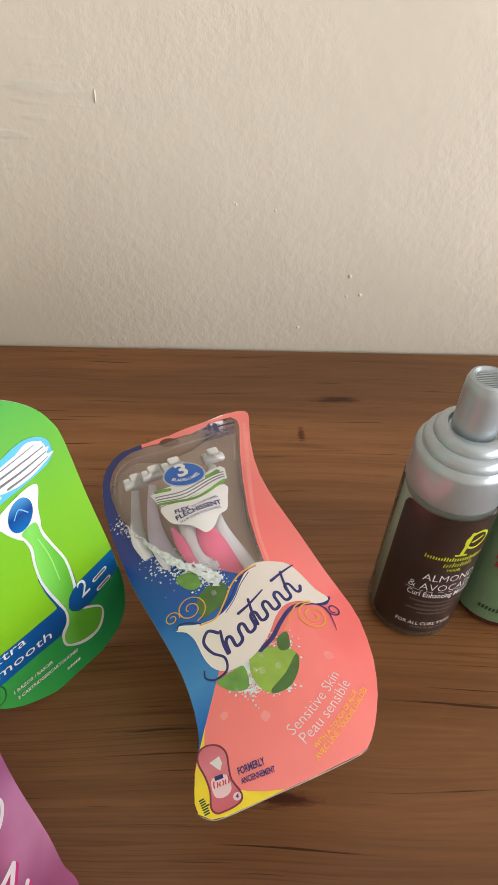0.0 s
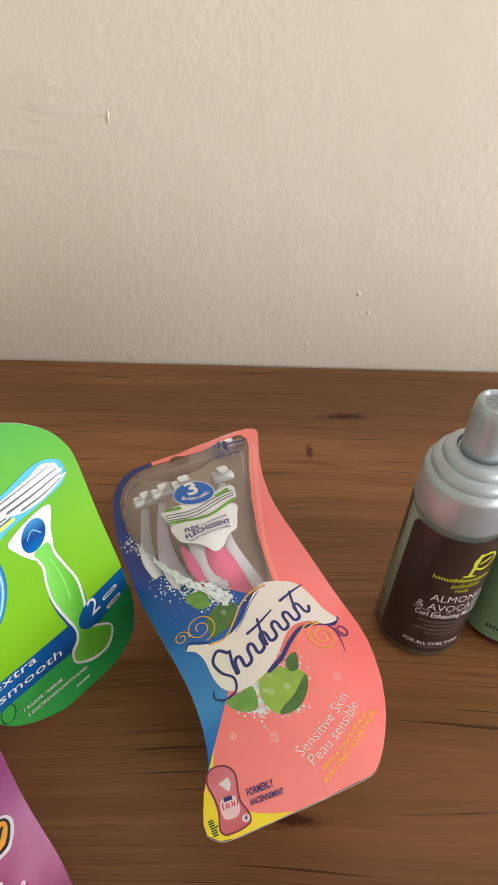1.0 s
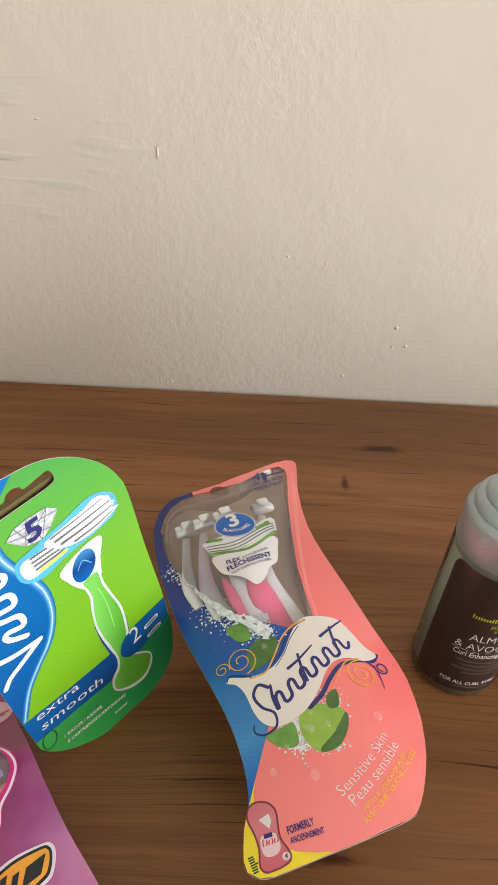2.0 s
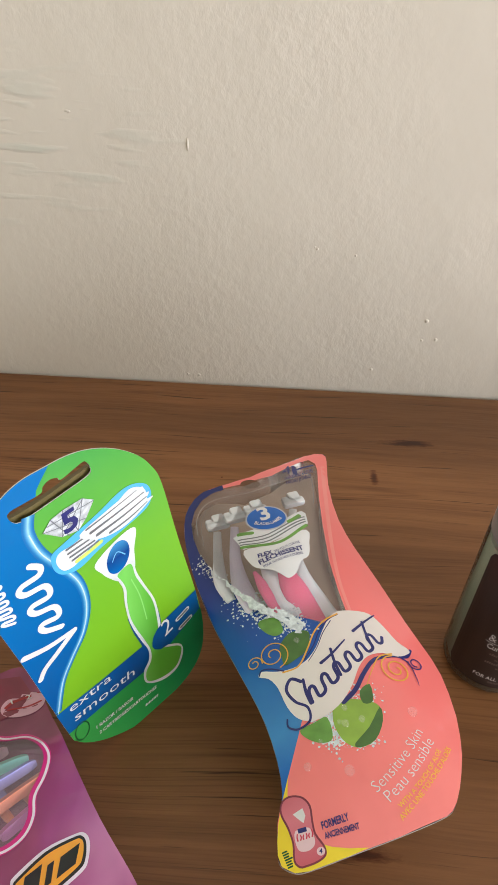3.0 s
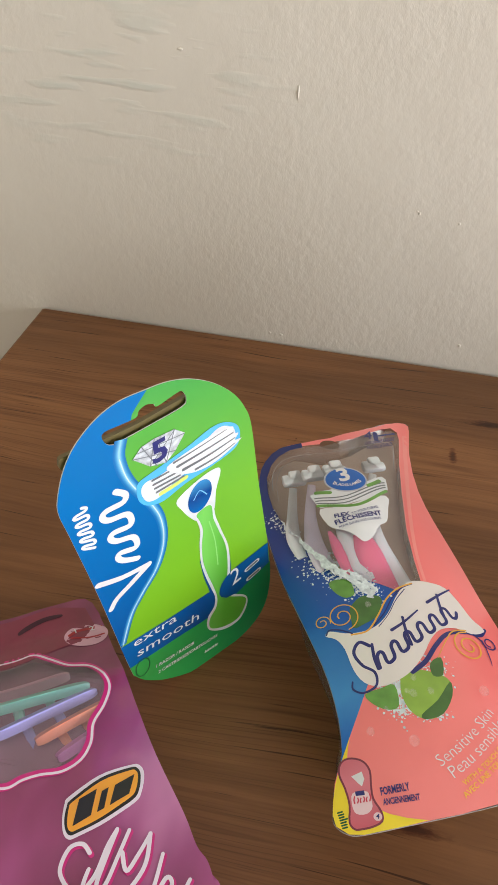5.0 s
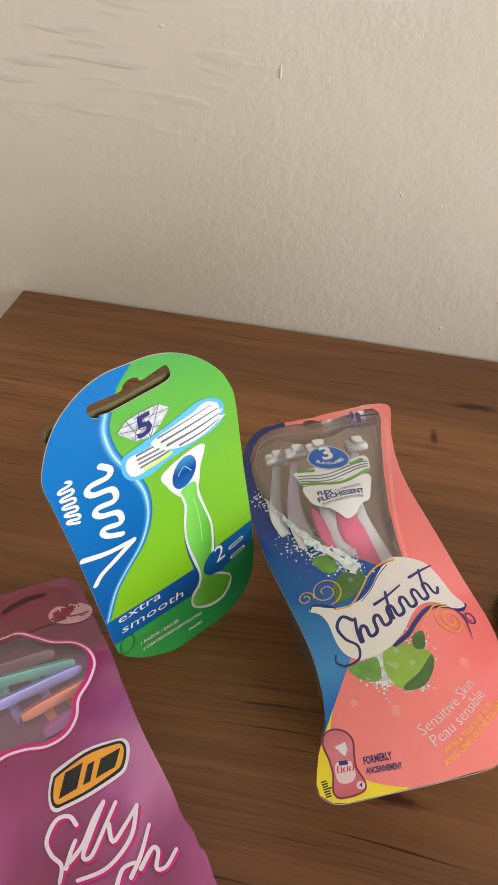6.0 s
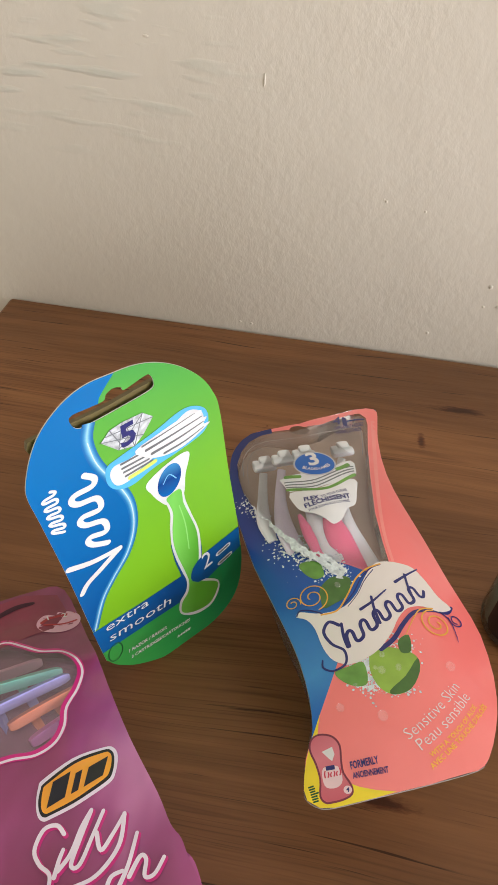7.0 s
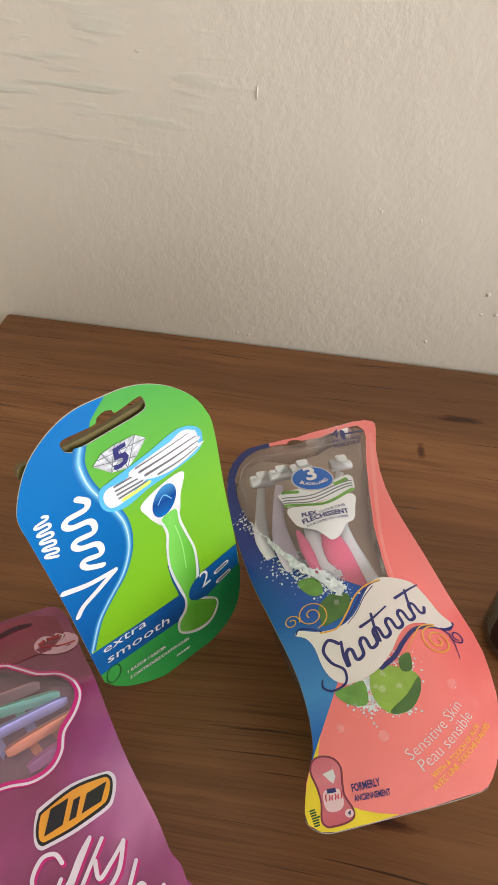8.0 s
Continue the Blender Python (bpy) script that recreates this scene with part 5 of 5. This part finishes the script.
    part("side_fin", fin, PINK_FILM, ob, "crumpled pink side seam", smooth=True)
    # darker seal with its round mark; the hang slot's shade is a dark sheet
    part("seal", drape(fill([at(0.1625, -0.31), at(0.1618, -0.27), at(0.1618, -0.230), at(0.166, -0.2175), at(0.186, -0.2155), at(0.188, -0.26), at(0.186, -0.311)], 0.003), pillow, 0.0008, 0.3), SEAL_PLUM, film, "darker crimson top seal", smooth=True)
    sheet([(-27.6, 76), (-25.2, 80.5), (-20.5, 85.4), (-14.5, 88.8), (-14.2, 87.3), (-19.6, 83.2), (-24.2, 78.1), (-26.6, 74.8)], 0.0014, SLOT_SHADE, "hang_slot_shade", film)
    c = Vector(mm([(-0, 80.3)])[0])
    mark = part("round_mark", drape(fill(ellipse(c.x, c.y, 0.0088, 0.0078, 38), 0.006), pillow, 0.0008, 0.3), MARK_PINK, film, "pale oval mark")
    lines = bmesh.new()
    ribbon(mm([(-6.1, 77.9), (-4, 82.2), (3.2, 87.5)]), 0.0016, bm=lines)
    ribbon(mm([(-4.5, 76.5), (1.8, 78.9), (6.5, 82.9)]), 0.0010, bm=lines)
    part("razor_icon", drape(lines, pillow, 0.0011, 0.3), RED_PRINT, mark)
    part("number", drape(lettering("1    2", mm([(-4.6, 80.1)])[0], mm([(1.9, 84.7)])[0], bold=0.02), pillow, 0.0016, 0.3), INK_WHITE, mark)
    # badge, three dark shapes on orange
    outer = sheet([(20.6, 9.7), (21.1, 12.4), (27.9, 20.9), (36.4, 27.3), (39.5, 28.1), (41.8, 25.6), (42.8, 19.7), (41.8, 15.7), (35.2, 7.8), (28.3, 1.7), (25.8, 0.1), (23.5, 1.4), (21.6, 5.3)], 0.0012, PINK_WHITE, "badge", film, "orange badge with a white edge")
    sheet([(21.6, 9.1), (22.1, 11.6), (28.5, 20), (36.5, 26.3), (39.1, 26.9), (40.8, 24.9), (41.8, 20), (40.8, 16.2), (34.4, 8.6), (27.7, 2.6), (25.7, 1.3), (23.9, 2.3), (22.3, 5.3)], 0.0015, INK_BLACK, "badge_line", outer)
    sheet([(22.4, 8.9), (22.9, 11.1), (29.2, 19.2), (36.8, 25.3), (38.8, 25.9), (40.1, 24.3), (40.8, 20.1), (39.9, 16.8), (33.8, 9.3), (27.3, 3.4), (25.7, 2.4), (24.3, 3.1), (23.2, 5.5)], 0.0018, BADGE_ORANGE, "badge_face", outer)
    for pts in ([(25.5, 3.9), (24.5, 12.2), (28.8, 16.6), (29.8, 8.4)], [(31.3, 9.7), (30.6, 16.3), (32.3, 18), (33.1, 11.4)], [(34.5, 12.6), (34, 19.2), (38.8, 24.6), (39.2, 17.8)]):
        part("badge_bar", drape(fill(mm(pts), 0.003), pillow, 0.0021, 0.3), INK_BLACK, outer)
    # large script as plain strokes with a magenta shade
    for shift, width, mat, lift in ((0.0006, 0.0020, MAGENTA_INK, 0.0008), (0.0, 0.0015, PINK_WHITE, 0.0022)):
        name = "script_shade" if shift else "script_bar"
        off = Vector((shift, -0.4 * shift))
        for k, line in enumerate(([(33.3, -2.1), (30.4, -0.2), (27.0, -2.2), (26.3, -8.1), (29.1, -11.6), (33.0, -13.7), (34.1, -18.0)], [(34.6, -14.2), (34.4, -9.5), (34.6, -6.4)], [(35.0, -12.4), (37.1, -7.2), (37.8, 0.8), (39.1, 6.4)],
                                  [(39.1, 6.0), (38.4, -3.3), (38.3, -10.1), (40.7, -9.4), (41.9, -0.7), (42.8, 7.0)], [(42.8, 0.2), (45.6, -4.4), (47.7, 1.1), (49.4, 7.6)], [(49.4, 7.6), (50.5, -0.6), (48.7, -7.3), (45.2, -12.6), (39.0, -16.6)],
                                  [(50.3, -15.5), (50.7, -10.9), (53.5, -8.5)], [(53.7, -12.6), (54.7, -6.4), (54.8, 2.8)], [(55.8, -9.7), (57.5, -3.6), (59.5, -4.0), (60.3, -8.6), (63.0, -7.5), (64.7, -2.4)])):
            part(name, drape(ribbon([Vector(p) + off for p in mm(line)], width, (0.9, 0.75)), pillow, lift + 0.00012 * k, 0.3), mat, film)
    return ob


# ---------------------------------------------------------------- bottles
def round_words(words, r, z0, z1, mid, width, bold=0.0, shear=0.0, lift=0.0003):
    """Words wrapped round a bottle: heights z0 to z1, centred on an angle in degrees."""
    bm = lettering(words, (0, 0), (width, 0), bold=bold, shear=shear)
    top = max(v.co.y for v in bm.verts)
    for v in bm.verts:
        a = radians(mid) + (v.co.x - width / 2) / r
        z = z0 + (z1 - z0) * v.co.y / top
        v.co = ((r + lift) * math.cos(a), (r + lift) * math.sin(a), z)
    return bm


def round_flat(bm, r, mid, lift=0.0003):
    for v in bm.verts:
        a = radians(mid) + v.co.x / r
        v.co = ((r + lift) * math.cos(a), (r + lift) * math.sin(a), v.co.y)
    return bm


def label_wrap(r, z0, z1, a0, a1, steps=40, corner=0.004):
    bm = bmesh.new()
    rows = []
    for k in range(steps + 1):
        a = radians(a0 + (a1 - a0) * k / steps)
        e = min(k, steps - k) * radians(abs(a1 - a0)) / steps * r
        c = corner - math.sqrt(max(0, corner ** 2 - max(0, corner - e) ** 2))
        rows.append([bm.verts.new((r * math.cos(a), r * math.sin(a), z)) for z in (z0 + c, z1 - c)])
    for a, b in zip(rows, rows[1:]):
        bm.faces.new((a[0], b[0], b[1], a[1]))
    bmesh.ops.recalc_face_normals(bm, faces=bm.faces)
    for f in bm.faces:
        m = f.calc_center_median()
        if f.normal.x * m.x + f.normal.y * m.y < 0:
            f.normal_flip()
    return bm


def foam_bottle():
    r = 0.0205
    ob = thing("foam_bottle", pose(0.1426, -0.2245, TOP + 0.001, 0.9, 2.5, 0), "clear bottle with a dark brown label and silver pump cap", "bottle")
    part("glass", lathe([(0, 0.0012), (r - 0.004, 0.0006), (r - 0.0018, 0.0), (r - 0.0004, 0.0016), (r, 0.004), (r, 0.0816), (r - 0.0002, 0.0826), (r - 0.0010, 0.0830)]), BOTTLE_PLASTIC, ob, "clear plastic body", smooth=True)
    part("contents", lathe([(0, 0.003), (r - 0.0022, 0.003), (r - 0.0014, 0.005), (r - 0.0014, 0.079), (0, 0.079)]), LIQUID, ob, "pale green liquid", smooth=True)
    part("label", label_wrap(r + 0.0002, 0.006, 0.0802, -163, 15), BROWN_LABEL, ob, "dark brown paper label")
    part("overcap", lathe([(r - 0.0014, 0.0822), (r - 0.0006, 0.0828), (r - 0.0004, 0.0834), (r - 0.0004, 0.0985), (r - 0.0009, 0.1010), (r - 0.0022, 0.1026), (r - 0.0026, 0.1026), (r - 0.0028, 0.1042), (r - 0.0036, 0.1064), (r - 0.0052, 0.1076),
                           (r - 0.0058, 0.1076), (r - 0.0060, 0.1094), (r - 0.0070, 0.1112), (r - 0.0088, 0.1120), (0.0102, 0.1120), (0.0094, 0.1104), (0, 0.1104)], 96), SILVER_CAP, ob, "silver plastic shoulder", smooth=True)
    part("nozzle_cap", lathe([(0.0084, 0.1100), (0.0087, 0.1118), (0.0087, 0.115), (0.0088, 0.128), (0.0086, 0.1322), (0.0080, 0.1342), (0.0068, 0.1348), (0.0058, 0.1336), (0, 0.1332)], 72), SILVER_CAP, ob, "silver ribbed actuator", smooth=True)
    ribs = bmesh.new()
    for k in range(9):
        y = -0.0044 + 0.0011 * k
        w = 2 * math.sqrt(max(1e-6, 0.0053 ** 2 - y * y))
        box((w, 0.0006, 0.0008), (0, y, 0.1334), bm=ribs)
    part("ribs", ribs, SILVER_CAP, ob)
    mid = -81
    part("lettering", round_words("ALMOND", r, 0.0424, 0.0466, mid + 4, 0.0245, -0.012), INK_WHITE, ob)
    part("lettering", round_words("& AVOCADO", r, 0.0362, 0.0404, mid + 3, 0.0335, -0.012), INK_WHITE, ob)
    part("lettering", round_words("Curl Enhancing Mousse", r, 0.0314, 0.0346, mid + 1, 0.031, 0.005), INK_WHITE, ob)
    part("lettering", round_words("FOR ALL CURL TYPES", r, 0.0112, 0.0134, mid - 8, 0.026, 0.005), INK_WHITE, ob)
    rule = bmesh.new()
    ribbon([(-0.0155, 0.0352), (0.0155, 0.0352)], 0.0002, bm=rule, steps=8)
    part("rule", round_flat(rule, r, mid - 3), INK_WHITE, ob)
    for z, w, s in ((0.0278, 0.020, 1), (0.0250, 0.015, 2), (0.0222, 0.021, 3), (0.0196, 0.012, 4), (0.0090, 0.013, 5)):
        part("fine_print", round_flat(bars((-w * 0.6, z), (w * 0.6, z), 0.0011, 26, s, gap=0.4), r, mid - 3), GREY_INK, ob)
    logo = bmesh.new()
    ribbon([(-0.004, 0.0598), (0.0005, 0.0598)], 0.0010, bm=logo, steps=6)
    ribbon([(-0.0018, 0.0600), (-0.0008, 0.066), (0.0002, 0.0725)], 0.0016, bm=logo)
    ribbon(ellipse(0.0035, 0.0680, 0.0050, 0.0046, 15)[::3], 0.0012, closed=True, bm=logo, steps=4)
    ribbon([(0.0012, 0.0672), (0.0035, 0.0682), (0.0058, 0.0692)], 0.0010, bm=logo)
    part("emblem", round_flat(logo, r, mid + 8), LIME_INK, ob, "lime green printed emblem")
    part("wordmark_strokes", round_flat(bars((-0.0135, 0.0564), (0.0135, 0.0564), 0.0019, 24, 6, gap=0.5, lean=0.1), r, mid), LIME_INK, ob)
    part("wordmark_strokes", round_flat(bars((-0.005, 0.0523), (0.008, 0.0530), 0.0024, 11, 7, gap=0.65, lean=0.6), r, mid), LIME_INK, ob)
    part("lettering", round_words("HAIR", r, 0.0494, 0.0512, mid + 2, 0.006), LIME_INK, ob)
    for k, (x, z) in enumerate(((0.010, 0.0815), (0.0125, 0.0812))):
        bm = bmesh.new()
        bmesh.ops.create_uvsphere(bm, u_segments=10, v_segments=8, radius=0.0012)
        round_at = radians(mid) + x / r
        bmesh.ops.translate(bm, vec=((r - 0.0002) * math.cos(round_at), (r - 0.0002) * math.sin(round_at), z), verts=bm.verts)
        part("bubble", bm, WATER, ob, smooth=True)
    return ob


def green_bottle():
    r = 0.0205
    ob = thing("green_bottle", pose(0.1850, -0.2190, TOP + 0.0006, 0.5, 1.5, 0), "green labelled bottle with red print beside the silver capped bottle", "bottle")
    part("glass", lathe([(0, 0.001), (r - 0.003, 0.0), (r - 0.0006, 0.0015), (r, 0.004), (r, 0.084), (r - 0.004, 0.096), (0.010, 0.102), (0.009, 0.112), (0, 0.112)]), DARK_BOTTLE, ob, "dark red plastic body", smooth=True)
    part("label", label_wrap(r + 0.0002, 0.005, 0.082, -205, 20), MINT_LABEL, ob, "sage green label")
    part("cap", lathe([(0.0095, 0.100), (0.0105, 0.102), (0.0100, 0.128), (0.0085, 0.130), (0, 0.130)]), DARK_BOTTLE, ob, smooth=True)
    for z, w, m, mat in ((0.062, 0.020, -100, INK_BLACK), (0.056, 0.020, -100, INK_BLACK)):
        part("fine_print", round_flat(bars((-w / 2, z), (w / 2, z), 0.0042, 7, int(z * 999)), r, m), mat, ob)
    for words, z, w in (("Infused", 0.0445, 0.0125), ("& Enco", 0.0395, 0.012), ("Gro", 0.0345, 0.006)):
        part("lettering", round_words(words, r, z, z + 0.0035, -118, w, 0.02), RED_PRINT, ob)
    part("fine_print", round_flat(bars((-0.008, 0.012), (0.012, 0.012), 0.0024, 12, 8), r, -112), DARK_GREEN_INK, ob)
    return ob


green_pack()
coral_pack()
pink_bag()
foam_bottle()
green_bottle()
